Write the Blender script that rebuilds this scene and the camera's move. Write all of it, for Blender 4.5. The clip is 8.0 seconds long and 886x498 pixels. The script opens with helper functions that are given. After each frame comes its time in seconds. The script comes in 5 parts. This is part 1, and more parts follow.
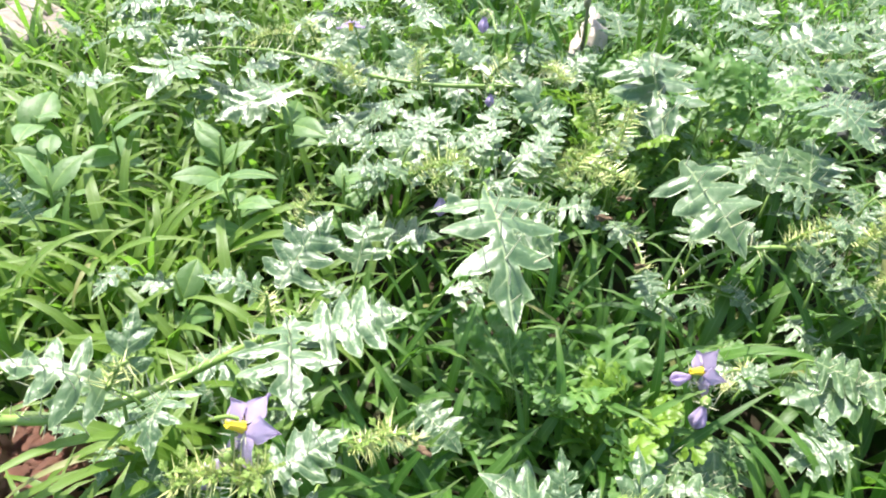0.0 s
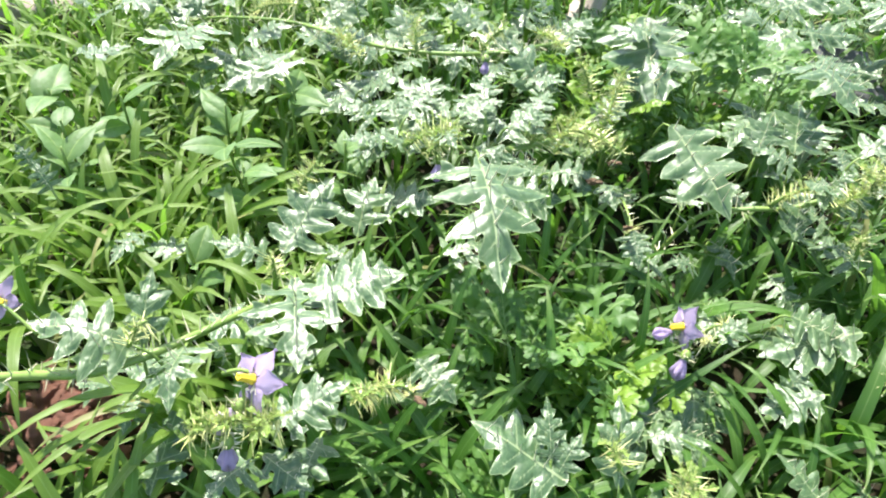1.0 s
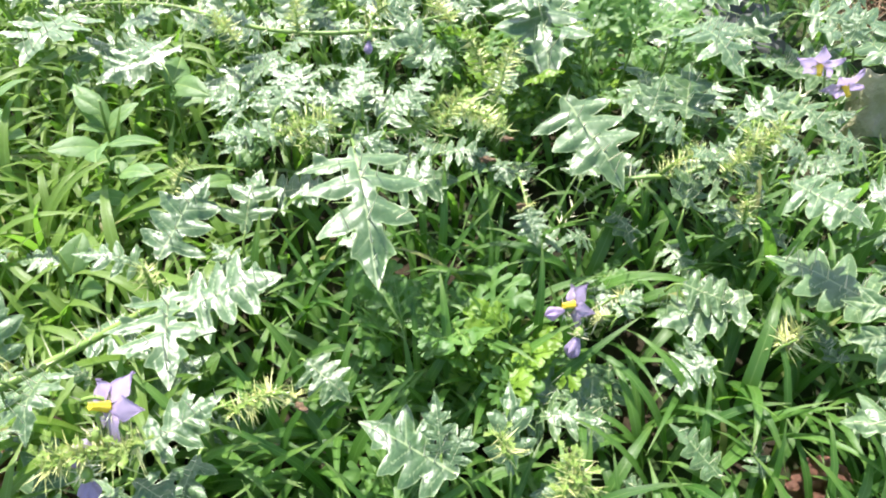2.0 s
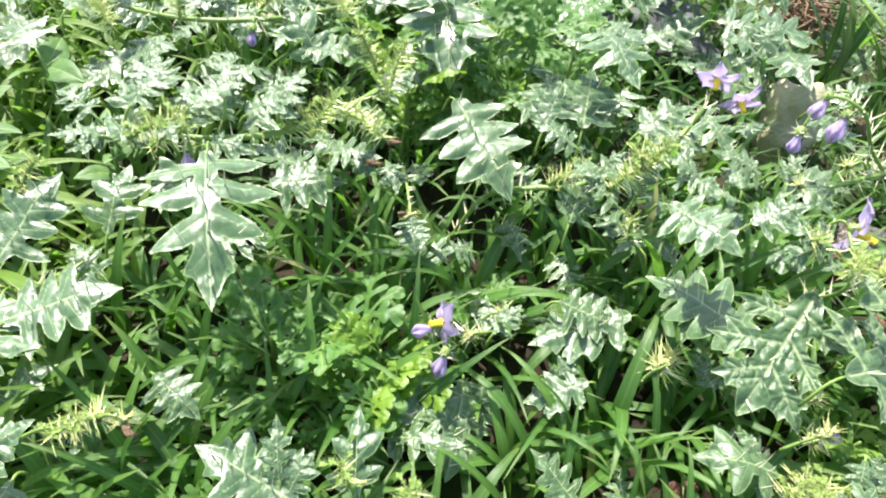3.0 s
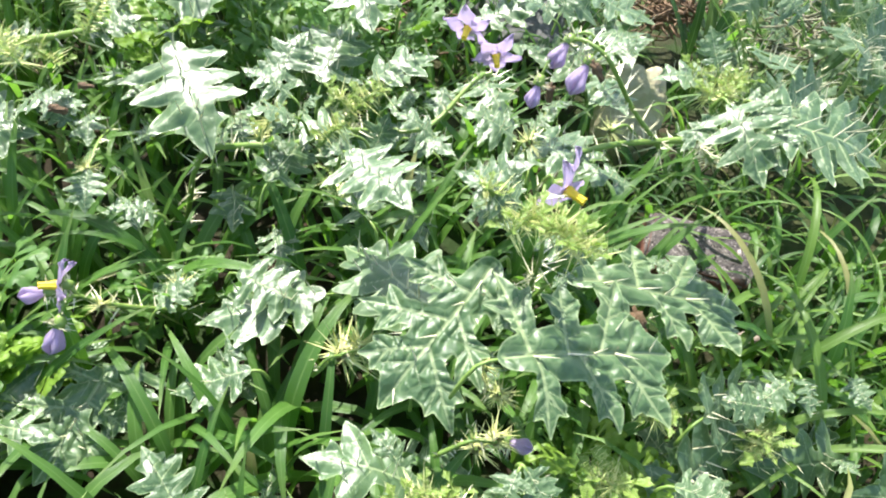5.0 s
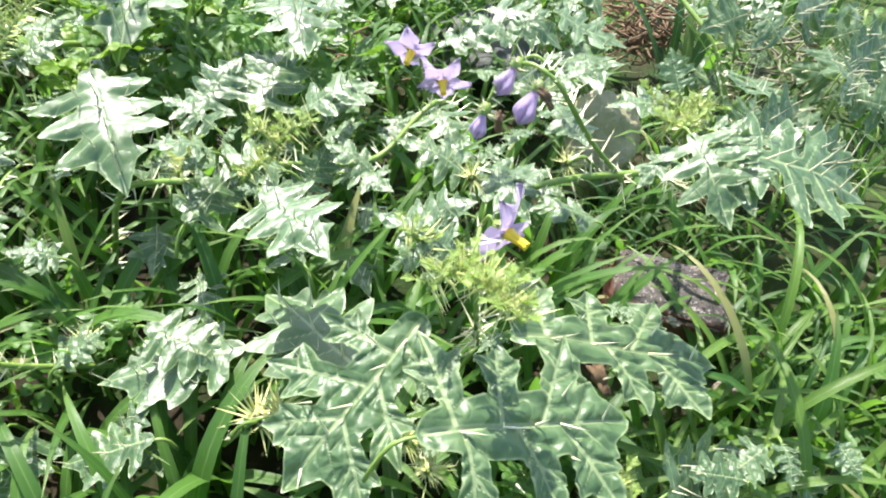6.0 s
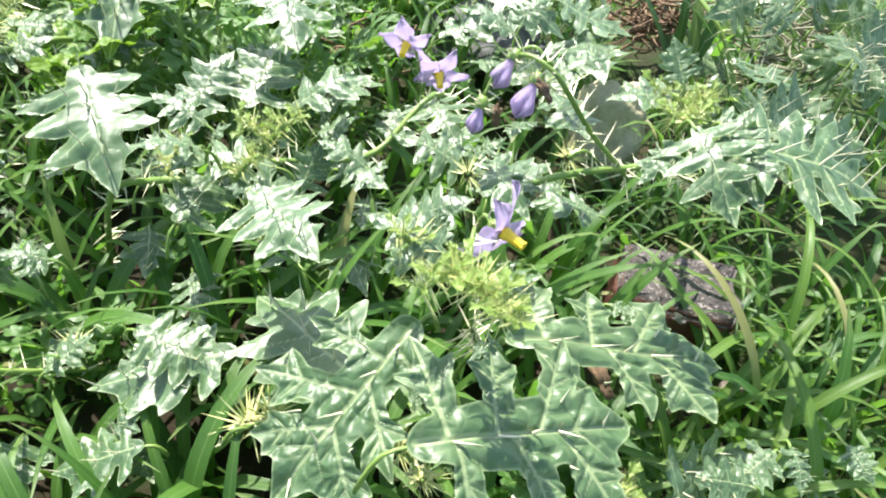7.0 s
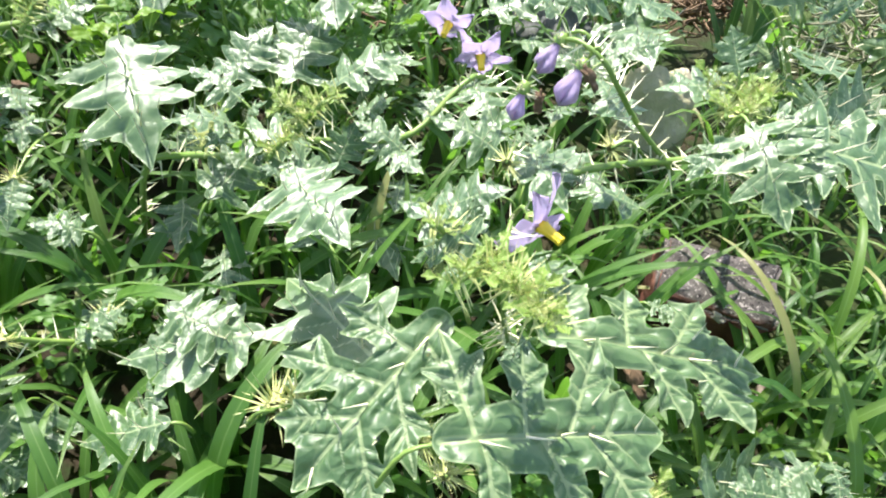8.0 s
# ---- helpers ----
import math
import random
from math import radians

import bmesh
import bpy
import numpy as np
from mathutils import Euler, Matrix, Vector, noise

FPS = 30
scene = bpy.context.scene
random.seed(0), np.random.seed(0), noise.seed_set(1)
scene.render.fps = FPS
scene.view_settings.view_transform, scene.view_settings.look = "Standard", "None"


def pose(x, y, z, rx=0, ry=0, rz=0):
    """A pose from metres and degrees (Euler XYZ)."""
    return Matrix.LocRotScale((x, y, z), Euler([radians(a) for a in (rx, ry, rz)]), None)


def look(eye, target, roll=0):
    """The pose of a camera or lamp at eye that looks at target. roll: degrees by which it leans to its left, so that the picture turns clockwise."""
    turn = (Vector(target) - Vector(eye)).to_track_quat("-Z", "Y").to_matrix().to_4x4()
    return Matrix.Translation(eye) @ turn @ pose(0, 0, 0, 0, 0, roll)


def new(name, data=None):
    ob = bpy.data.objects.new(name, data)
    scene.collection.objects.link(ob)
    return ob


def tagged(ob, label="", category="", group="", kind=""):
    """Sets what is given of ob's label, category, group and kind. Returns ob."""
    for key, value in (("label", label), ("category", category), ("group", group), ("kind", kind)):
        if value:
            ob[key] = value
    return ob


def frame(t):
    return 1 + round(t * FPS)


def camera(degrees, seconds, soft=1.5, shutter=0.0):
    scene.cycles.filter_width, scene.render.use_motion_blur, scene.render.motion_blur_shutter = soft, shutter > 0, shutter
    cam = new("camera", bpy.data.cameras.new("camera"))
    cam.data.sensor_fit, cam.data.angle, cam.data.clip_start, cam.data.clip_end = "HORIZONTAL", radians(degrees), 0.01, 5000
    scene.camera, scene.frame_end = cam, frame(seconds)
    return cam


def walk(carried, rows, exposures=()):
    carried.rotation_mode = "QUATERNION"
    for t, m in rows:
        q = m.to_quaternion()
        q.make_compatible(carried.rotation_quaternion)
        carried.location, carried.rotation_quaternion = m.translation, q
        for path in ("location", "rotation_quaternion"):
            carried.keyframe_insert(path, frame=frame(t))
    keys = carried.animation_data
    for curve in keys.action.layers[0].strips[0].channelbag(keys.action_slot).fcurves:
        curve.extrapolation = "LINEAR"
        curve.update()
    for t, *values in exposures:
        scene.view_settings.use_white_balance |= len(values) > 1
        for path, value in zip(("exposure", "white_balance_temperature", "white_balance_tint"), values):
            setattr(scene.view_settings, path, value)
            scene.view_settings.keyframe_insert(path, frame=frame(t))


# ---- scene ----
cam = camera(65.9, 8.0, soft=2.0)
# seconds, place in metres, yaw, pitch, roll in degrees
PATH = [
    (0, -0.0609, -0.0170, 0.4040, 3.37, -39.76, 3.94),
    (0.5, -0.0519, -0.0283, 0.4155, 3.32, -40.25, 3.58),
    (1, -0.0509, -0.0332, 0.4220, 4.17, -43.08, 2.86),
    (1.2, -0.0541, -0.0365, 0.4203, 4.56, -44.04, 2.82),
    (2.3, 0.0064, 0.0009, 0.4320, -4.24, -45.90, 4.14),
    (2.5, 0.0107, 0.0053, 0.4353, -5.39, -45.62, 5.50),
    (3, 0.0553, 0.0209, 0.4324, -5.27, -47.67, 7.42),
    (3.5, 0.1238, 0.0108, 0.4181, -5.64, -47.02, 10.73),
    (4, 0.1907, 0.0092, 0.3858, -7.59, -44.08, 12.51),
    (4.2, 0.2112, 0.0208, 0.3782, -7.85, -44.99, 12.67),
    (5.3, 0.2639, 0.0532, 0.3551, -3.16, -42.84, 7.76),
    (5.5, 0.2716, 0.0632, 0.3509, -3.25, -42.09, 8.12),
    (6, 0.2858, 0.0830, 0.3443, -3.89, -41.99, 8.15),
    (6.5, 0.2949, 0.0885, 0.3429, -2.53, -41.93, 6.45),
    (7, 0.2922, 0.0937, 0.3414, -2.99, -42.95, 7.07),
    (7.5, 0.2904, 0.0979, 0.3408, -1.92, -43.76, 7.27),
    (8, 0.2912, 0.1034, 0.3398, 0.43, -45.24, 7.16),
]
walk(cam, [(t, pose(x, y, z, 0, 0, yaw) @ pose(0, 0, 0, 90 + pitch) @ pose(0, 0, 0, 0, 0, roll)) for t, x, y, z, yaw, pitch, roll in PATH])

# ---------------------------------------------------------------- light
EXPOSURE = 1.36
scene.view_settings.exposure = EXPOSURE
SUN_ELEVATION, SUN_AZIMUTH = radians(60), radians(-30)  # azimuth clockwise from +y

world = bpy.data.worlds.new("world")
scene.world = world
world.use_nodes = True
wn = world.node_tree.nodes
sky = wn.new("ShaderNodeTexSky")
sky.sky_type = "NISHITA"
sky.sun_disc = False
sky.air_density, sky.dust_density, sky.ozone_density = 1.0, 1.8, 0.9
sky.sun_elevation, sky.sun_rotation = SUN_ELEVATION, SUN_AZIMUTH
wn["Background"].inputs["Strength"].default_value = 0.14
world.node_tree.links.new(sky.outputs[0], wn["Background"].inputs["Color"])

sun = new("sun", bpy.data.lights.new("sun", "SUN"))
sun.data.energy, sun.data.angle, sun.data.color = 4.4, radians(0.5), (1.0, 0.96, 0.90)
sun_way = Vector((math.sin(SUN_AZIMUTH) * math.cos(SUN_ELEVATION), math.cos(SUN_AZIMUTH) * math.cos(SUN_ELEVATION), math.sin(SUN_ELEVATION)))
sun.matrix_world = look(sun_way * 5, (0, 0, 0))

# ---------------------------------------------------------------- materials


class Nodes:
    """A material's node tree with short calls."""

    def __init__(self, name):
        self.mat = bpy.data.materials.new(name)
        self.mat.use_nodes = True
        self.tree = self.mat.node_tree
        self.bsdf = self.tree.nodes["Principled BSDF"]
        self.out = self.tree.nodes["Material Output"]

    def add(self, kind, **settings):
        node = self.tree.nodes.new(kind)
        for key, value in settings.items():
            setattr(node, key, value)
        return node

    def link(self, a, b):
        self.tree.links.new(a, b)

    def put(self, value, socket):
        if isinstance(value, bpy.types.NodeSocket):
            self.link(value, socket)
        else:
            socket.default_value = value

    def math(self, op, a, b=0.0, c=0.0, clamp=False):
        node = self.add("ShaderNodeMath", operation=op, use_clamp=clamp)
        for socket, value in zip(node.inputs, (a, b, c)):
            self.put(value, socket)
        return node.outputs[0]

    def ramp(self, value, low, high):
        """0 at low, 1 at high, smooth between."""
        node = self.add("ShaderNodeMapRange", interpolation_type="SMOOTHSTEP")
        self.put(value, node.inputs[0])
        node.inputs[1].default_value, node.inputs[2].default_value = low, high
        return node.outputs[0]

    def mix(self, fac, a, b):
        node = self.add("ShaderNodeMix", data_type="RGBA")
        self.put(fac, node.inputs[0])
        self.put(a if isinstance(a, bpy.types.NodeSocket) else (*a, 1), node.inputs[6])
        self.put(b if isinstance(b, bpy.types.NodeSocket) else (*b, 1), node.inputs[7])
        return node.outputs[2]

    def noise(self, scale, detail=4, rough=0.6, vector=None, out=0):
        vector = vector or self.coords()
        node = self.add("ShaderNodeTexNoise")
        node.inputs["Scale"].default_value, node.inputs["Detail"].default_value, node.inputs["Roughness"].default_value = scale, detail, rough
        if vector:
            self.link(vector, node.inputs["Vector"])
        return node.outputs[out]

    def coords(self, what="Object"):
        return self.add("ShaderNodeTexCoord").outputs[what]

    def bump(self, height, strength, distance, normal=None):
        node = self.add("ShaderNodeBump")
        node.inputs["Strength"].default_value, node.inputs["Distance"].default_value = strength, distance
        self.link(height, node.inputs["Height"])
        if normal:
            self.link(normal, node.inputs["Normal"])
        return node.outputs[0]

    def done(self, colour, rough, normal=None, thin=0.0, thin_colour=None, specular=0.5):
        self.put(colour if isinstance(colour, bpy.types.NodeSocket) else (*colour, 1), self.bsdf.inputs["Base Color"])
        self.put(rough, self.bsdf.inputs["Roughness"])
        self.put(specular, self.bsdf.inputs["Specular IOR Level"])
        if normal:
            self.link(normal, self.bsdf.inputs["Normal"])
        if thin:
            glow = self.add("ShaderNodeBsdfTranslucent")
            self.put(thin_colour if thin_colour is not None else colour, glow.inputs["Color"])
            if normal:
                self.link(normal, glow.inputs["Normal"])
            both = self.add("ShaderNodeMixShader")
            both.inputs[0].default_value = thin
            self.link(self.bsdf.outputs[0], both.inputs[1])
            self.link(glow.outputs[0], both.inputs[2])
            self.link(both.outputs[0], self.out.inputs[0])
        return self.mat


def chance(n):
    return n.add("ShaderNodeObjectInfo").outputs["Random"]


def nightshade_leaf_material(name, depth, lace, bold, matt, gloss):
    """Glossy grey-green blade with pale yellow veins, a pale rim and puckered fields between the veins."""
    n = Nodes(name)
    uv = n.add("ShaderNodeSeparateXYZ")
    n.link(n.coords("UV"), uv.inputs[0])
    vein = n.ramp(uv.outputs[0], bold, 0.6)
    rim = n.math("MULTIPLY", n.ramp(uv.outputs[1], 0.012, 0.004), 0.75)
    bend = n.add("ShaderNodeMix", data_type="VECTOR")
    bend.inputs[0].default_value = 0.10
    n.link(n.coords(), bend.inputs[4])
    n.link(n.noise(6.0, 2, 0.5, None, 1), bend.inputs[5])
    net = n.add("ShaderNodeTexVoronoi", feature="DISTANCE_TO_EDGE")
    net.inputs["Scale"].default_value = 10.0
    n.link(bend.outputs[1], net.inputs["Vector"])
    veinlet = n.math("MULTIPLY", n.ramp(net.outputs["Distance"], 0.08, 0.01), lace)
    tint = n.mix(n.ramp(n.noise(5.0, 4, 0.7), 0.35, 0.65), (0.044, 0.100, 0.032), (0.082, 0.155, 0.058))
    tint = n.mix(n.math("MULTIPLY", chance(n), 0.6), tint, (0.105, 0.180, 0.066))
    tint = n.mix(n.math("MULTIPLY", n.ramp(n.noise(38.0, 4, 0.7), 0.45, 0.70), 0.30), tint, (0.120, 0.190, 0.080))
    pale = n.math("MAXIMUM", n.math("MULTIPLY", n.math("MAXIMUM", vein, rim), 0.66), veinlet)
    colour = n.mix(pale, tint, (0.37, 0.45, 0.22))
    colour = n.mix(n.ramp(n.noise(16.0, 3), 0.70, 0.76), colour, (0.20, 0.20, 0.09))
    dome = n.ramp(net.outputs["Distance"], 0.0, 0.45)
    relief = n.math("ADD", n.math("MULTIPLY", dome, 0.75), n.math("MULTIPLY", n.noise(7.0, 2, 0.5), 0.8))
    relief = n.math("ADD", relief, n.math("MULTIPLY", vein, 0.15))
    normal = n.bump(relief, 0.85, depth)
    normal = n.bump(n.noise(60.0, 4, 0.7), 0.35, 0.0003, normal)
    rough = n.math("ADD", matt, n.math("MULTIPLY", n.noise(7.0, 3), 0.20))
    n.bsdf.inputs["Sheen Weight"].default_value = 0.06
    n.bsdf.inputs["Sheen Roughness"].default_value = 0.5
    return n.done(colour, rough, normal, 0.20, n.mix(0.5, colour, (0.28, 0.5, 0.08)), gloss)


def soft_leaf_material(name, dark, light, thin, rough=0.42):
    """Thin smooth green leaf with a midrib."""
    n = Nodes(name)
    uv = n.add("ShaderNodeSeparateXYZ")
    n.link(n.coords("UV"), uv.inputs[0])
    vein = n.ramp(uv.outputs[0], 1.4, 0.6)
    tint = n.mix(n.ramp(n.noise(4.0, 3), 0.3, 0.7), dark, light)
    tint = n.mix(n.math("MULTIPLY", chance(n), 0.7), tint, [0.8 * c for c in dark])
    colour = n.mix(n.math("MULTIPLY", vein, 0.45), tint, (0.35, 0.46, 0.14))
    normal = n.bump(n.math("ADD", n.math("MULTIPLY", vein, -0.6), n.noise(12.0, 3)), 0.35, 0.0015)
    return n.done(colour, rough, normal, thin, n.mix(0.5, colour, (0.35, 0.62, 0.04)))


def grass_material(name, per_island, yellow=0.0, shade_tint=0.0):
    """Ribbed blade; yellow: how far its green leans to yellow, in turf more so towards -x; the last argument paints
    leaf shade in as darker green.
    """
    n = Nodes(name)
    uv = n.add("ShaderNodeSeparateXYZ")
    n.link(n.coords("UV"), uv.inputs[0])
    dice = n.add("ShaderNodeNewGeometry").outputs["Random Per Island"] if per_island else chance(n)
    stripes = n.math("SINE", n.math("MULTIPLY", uv.outputs[1], 34.0))
    tint = n.mix(dice, (0.040, 0.112, 0.020), (0.118, 0.240, 0.045))
    if per_island:
        where = n.add("ShaderNodeSeparateXYZ")
        n.link(n.coords(), where.inputs[0])
        # position along x plus noise; the turf turns yellower towards -x
        dry = n.math("ADD", where.outputs[0], n.math("MULTIPLY", n.noise(4.0, 3), 0.3))
        yellow = n.math("MULTIPLY", n.ramp(dry, 0.10, -0.12), 0.75)
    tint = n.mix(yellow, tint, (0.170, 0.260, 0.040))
    # shade painted into the blade colour as a darker green
    tint = n.mix(shade_tint, tint, (0.020, 0.066, 0.014))
    tint = n.mix(n.ramp(dice, 0.965, 0.985), tint, (0.29, 0.28, 0.11))
    tint = n.mix(n.math("MULTIPLY", n.ramp(uv.outputs[0], 0.75, 1.0), 0.35), tint, (0.30, 0.36, 0.10))
    colour = n.mix(n.math("MULTIPLY", n.ramp(n.math("ABSOLUTE", uv.outputs[1]), 0.14, 0.02), 0.35), tint, (0.30, 0.45, 0.14))
    normal = n.bump(stripes, 0.25, 0.0006)
    return n.done(colour, 0.40, normal, 0.42, n.mix(0.55 * (1 - shade_tint), colour, (0.28, 0.62, 0.05)))


def plain_material(name, a, b, scale, rough, relief=0.3, depth=0.002, thin=0.0, specular=0.5):
    n = Nodes(name)
    where = n.coords()
    colour = n.mix(n.ramp(n.noise(scale, 5, 0.65, where), 0.3, 0.7), a, b)
    colour = n.mix(n.math("MULTIPLY", chance(n), 0.35), colour, [0.7 * c for c in a])
    return n.done(colour, rough, n.bump(n.noise(scale * 3, 4, 0.6, where), relief, depth), thin, None, specular)


def soil_material():
    n = Nodes("soil")
    where = n.coords()
    colour = n.mix(n.ramp(n.noise(9, 6, 0.7, where), 0.35, 0.65), (0.022, 0.020, 0.012), (0.055, 0.040, 0.024))
    colour = n.mix(n.ramp(n.noise(90, 3, 0.6, where), 0.6, 0.75), colour, (0.075, 0.050, 0.031))
    colour = n.mix(n.ramp(n.noise(22, 4, 0.6, where), 0.45, 0.6), colour, (0.030, 0.055, 0.015))
    far = n.add("ShaderNodeSeparateXYZ")
    n.link(where, far.inputs[0])
    reach = n.math("SQRT", n.math("ADD", n.math("POWER", far.outputs[0], 2.0), n.math("POWER", far.outputs[1], 2.0)))
    grown = n.mix(n.ramp(n.noise(5, 6, 0.7, where), 0.35, 0.65), (0.035, 0.065, 0.018), (0.075, 0.11, 0.032))
    patch = n.math("ADD", reach, n.math("MULTIPLY", n.noise(2.0, 4, 0.6, where), 1.5))
    colour = n.mix(n.ramp(patch, 1.25, 1.9), colour, grown)
    normal = n.bump(n.noise(60, 8, 0.75, where), 0.8, 0.01)
    return n.done(colour, 0.9, normal, specular=0.2)


def brick_material():
    """Fired clay with a grey weathered crust and pale lichen on the upper faces."""
    n = Nodes("weathered_brick")
    where = n.coords()
    up = n.add("ShaderNodeSeparateXYZ")
    n.link(n.add("ShaderNodeNewGeometry").outputs["Normal"], up.inputs[0])
    clay = n.mix(n.ramp(n.noise(60, 5, 0.65, where), 0.3, 0.7), (0.17, 0.065, 0.045), (0.27, 0.12, 0.085))
    crust = n.mix(n.ramp(n.noise(90, 6, 0.7, where), 0.35, 0.65), (0.085, 0.076, 0.070), (0.20, 0.175, 0.16))
    crust = n.mix(n.ramp(n.noise(55, 4, 0.7, where), 0.58, 0.66), crust, (0.36, 0.31, 0.26))
    crust = n.mix(n.ramp(n.noise(330, 3, 0.6, where), 0.42, 0.34), crust, (0.035, 0.030, 0.028))
    crust = n.mix(n.ramp(n.noise(420, 3, 0.6, where), 0.57, 0.64), crust, (0.46, 0.41, 0.37))
    lying = n.ramp(n.math("ADD", up.outputs[2], n.math("MULTIPLY", n.noise(50, 3, 0.6, where), 0.6)), 0.75, 1.0)
    return n.done(n.mix(lying, clay, crust), 0.9, n.bump(n.noise(140, 8, 0.75, where), 1.0, 0.006), specular=0.2)


LEAF = nightshade_leaf_material("nightshade_leaf", 0.0004, 0.06, 1.5, 0.29, 0.85)
BROAD_LEAF = nightshade_leaf_material("broad_nightshade_leaf", 0.0013, 0.14, 1.4, 0.34, 0.70)
SPINE = plain_material("spine", (0.66, 0.62, 0.38), (0.80, 0.77, 0.55), 60, 0.35, 0.05)
STEM = plain_material("nightshade_stem", (0.14, 0.24, 0.042), (0.24, 0.34, 0.075), 40, 0.42, 0.3, 0.001)
WOODY = plain_material("old_stem", (0.16, 0.17, 0.09), (0.25, 0.23, 0.14), 60, 0.6, 0.5, 0.001)
YOUNG_SPINE = plain_material("young_spine", (0.58, 0.60, 0.21), (0.72, 0.72, 0.34), 60, 0.35, 0.05)
SHOOT = soft_leaf_material("young_shoot_leaf", (0.20, 0.31, 0.055), (0.33, 0.43, 0.115), 0.26, 0.36)
WEED = soft_leaf_material("divided_weed_leaf", (0.065, 0.165, 0.030), (0.14, 0.26, 0.055), 0.32, 0.5)
YELLOW_WEED = soft_leaf_material("young_weed_leaf", (0.16, 0.29, 0.03), (0.26, 0.40, 0.06), 0.40)
BROAD = soft_leaf_material("broad_weed_leaf", (0.105, 0.205, 0.055), (0.185, 0.305, 0.105), 0.32, 0.50)
GRASS = grass_material("grass_blade", False)
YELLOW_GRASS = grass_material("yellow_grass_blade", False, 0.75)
OLIVE_GRASS = grass_material("olive_grass_blade", False, 0.45)
# copy of the grass with the shade of leaves put into its colour
SHADED_GRASS = grass_material("shaded_grass_blade", False, 0.0, 0.6)
TURF = grass_material("turf", True)
PETAL = plain_material("violet_petal", (0.56, 0.42, 0.69), (0.68, 0.55, 0.79), 90, 0.5, 0.4, 0.001, 0.5)
BUD = plain_material("violet_bud", (0.60, 0.46, 0.70), (0.72, 0.60, 0.80), 90, 0.5, 0.4, 0.001, 0.5)
ANTHER = plain_material("yellow_anther", (0.85, 0.58, 0.02), (0.90, 0.70, 0.06), 200, 0.45, 0.2, 0.0005)
DRY = plain_material("dry_brown", (0.13, 0.078, 0.042), (0.28, 0.180, 0.100), 80, 0.8, 0.6, 0.002)
STRAW = plain_material("pale_dry_calyx", (0.44, 0.46, 0.17), (0.60, 0.58, 0.28), 80, 0.6, 0.4, 0.001)
BRICK = brick_material()
MORTAR = plain_material("mortar", (0.42, 0.34, 0.29), (0.60, 0.52, 0.46), 120, 0.95, 0.8, 0.002)
STONE = plain_material("grey_stone", (0.38, 0.36, 0.19), (0.58, 0.49, 0.36), 26, 0.85, 0.9, 0.006)
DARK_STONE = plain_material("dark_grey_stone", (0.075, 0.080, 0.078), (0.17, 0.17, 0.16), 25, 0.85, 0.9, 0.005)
PALE_STONE = plain_material("pale_stone", (0.24, 0.19, 0.15), (0.40, 0.33, 0.28), 25, 0.85, 0.9, 0.005)
PINK_STONE = plain_material("pale_pink_stone", (0.44, 0.36, 0.30), (0.60, 0.52, 0.45), 25, 0.85, 0.9, 0.005)
CLAY = plain_material("red_clay", (0.37, 0.145, 0.092), (0.57, 0.29, 0.20), 60, 0.95, 1.0, 0.004)
SOIL = soil_material()

# ---------------------------------------------------------------- mesh kit


def mesh_of(name, verts, faces, material, uvs=None, smooth=True):
    me = bpy.data.meshes.new(name)
    me.from_pydata(verts, [], faces)
    me.materials.append(material)
    if uvs is not None:
        layer = me.uv_layers.new(name="UVMap")
        loops = np.empty(len(me.loops), dtype=np.int32)
        me.loops.foreach_get("vertex_index", loops)
        layer.data.foreach_set("uv", np.asarray(uvs, dtype=np.float32)[loops].ravel())
    if smooth:
        me.polygons.foreach_set("use_smooth", [True] * len(me.polygons))
    me.update()
    return me


def thing(name, place, label, category, group=""):
    ob = new(name)
    ob.location = place
    ob.empty_display_size = 0.02
    return tagged(ob, label, category, group)


def part(name, mesh, parent, m=None, label=""):
    """A mesh object under a thing or a part. m: its pose in the world for a thing's part, in the part for a sub-part."""
    ob = new(name, mesh)
    ob.parent = parent
    m = m or Matrix.Identity(4)
    ob.matrix_basis = Matrix.Translation(-parent.location) @ m if parent.type == "EMPTY" else m
    if label:
        tagged(ob, label)
    return ob


def fine(name, mesh, parent):
    """Spines too small to tell apart singly, as one part."""
    return tagged(part(name, mesh, parent), kind="stuff")


def axes(base, tip, roll=0.0, facing=(0, -0.05, 1)):
    """A pose at base whose y runs to tip and whose z faces up, turned by roll degrees about y."""
    y = (Vector(tip) - Vector(base)).normalized()
    x = y.cross(Vector(facing)).normalized()
    z = x.cross(y)
    m = Matrix((x, y, z)).transposed().to_4x4()
    m.translation = base
    return m @ pose(0, 0, 0, 0, roll, 0)


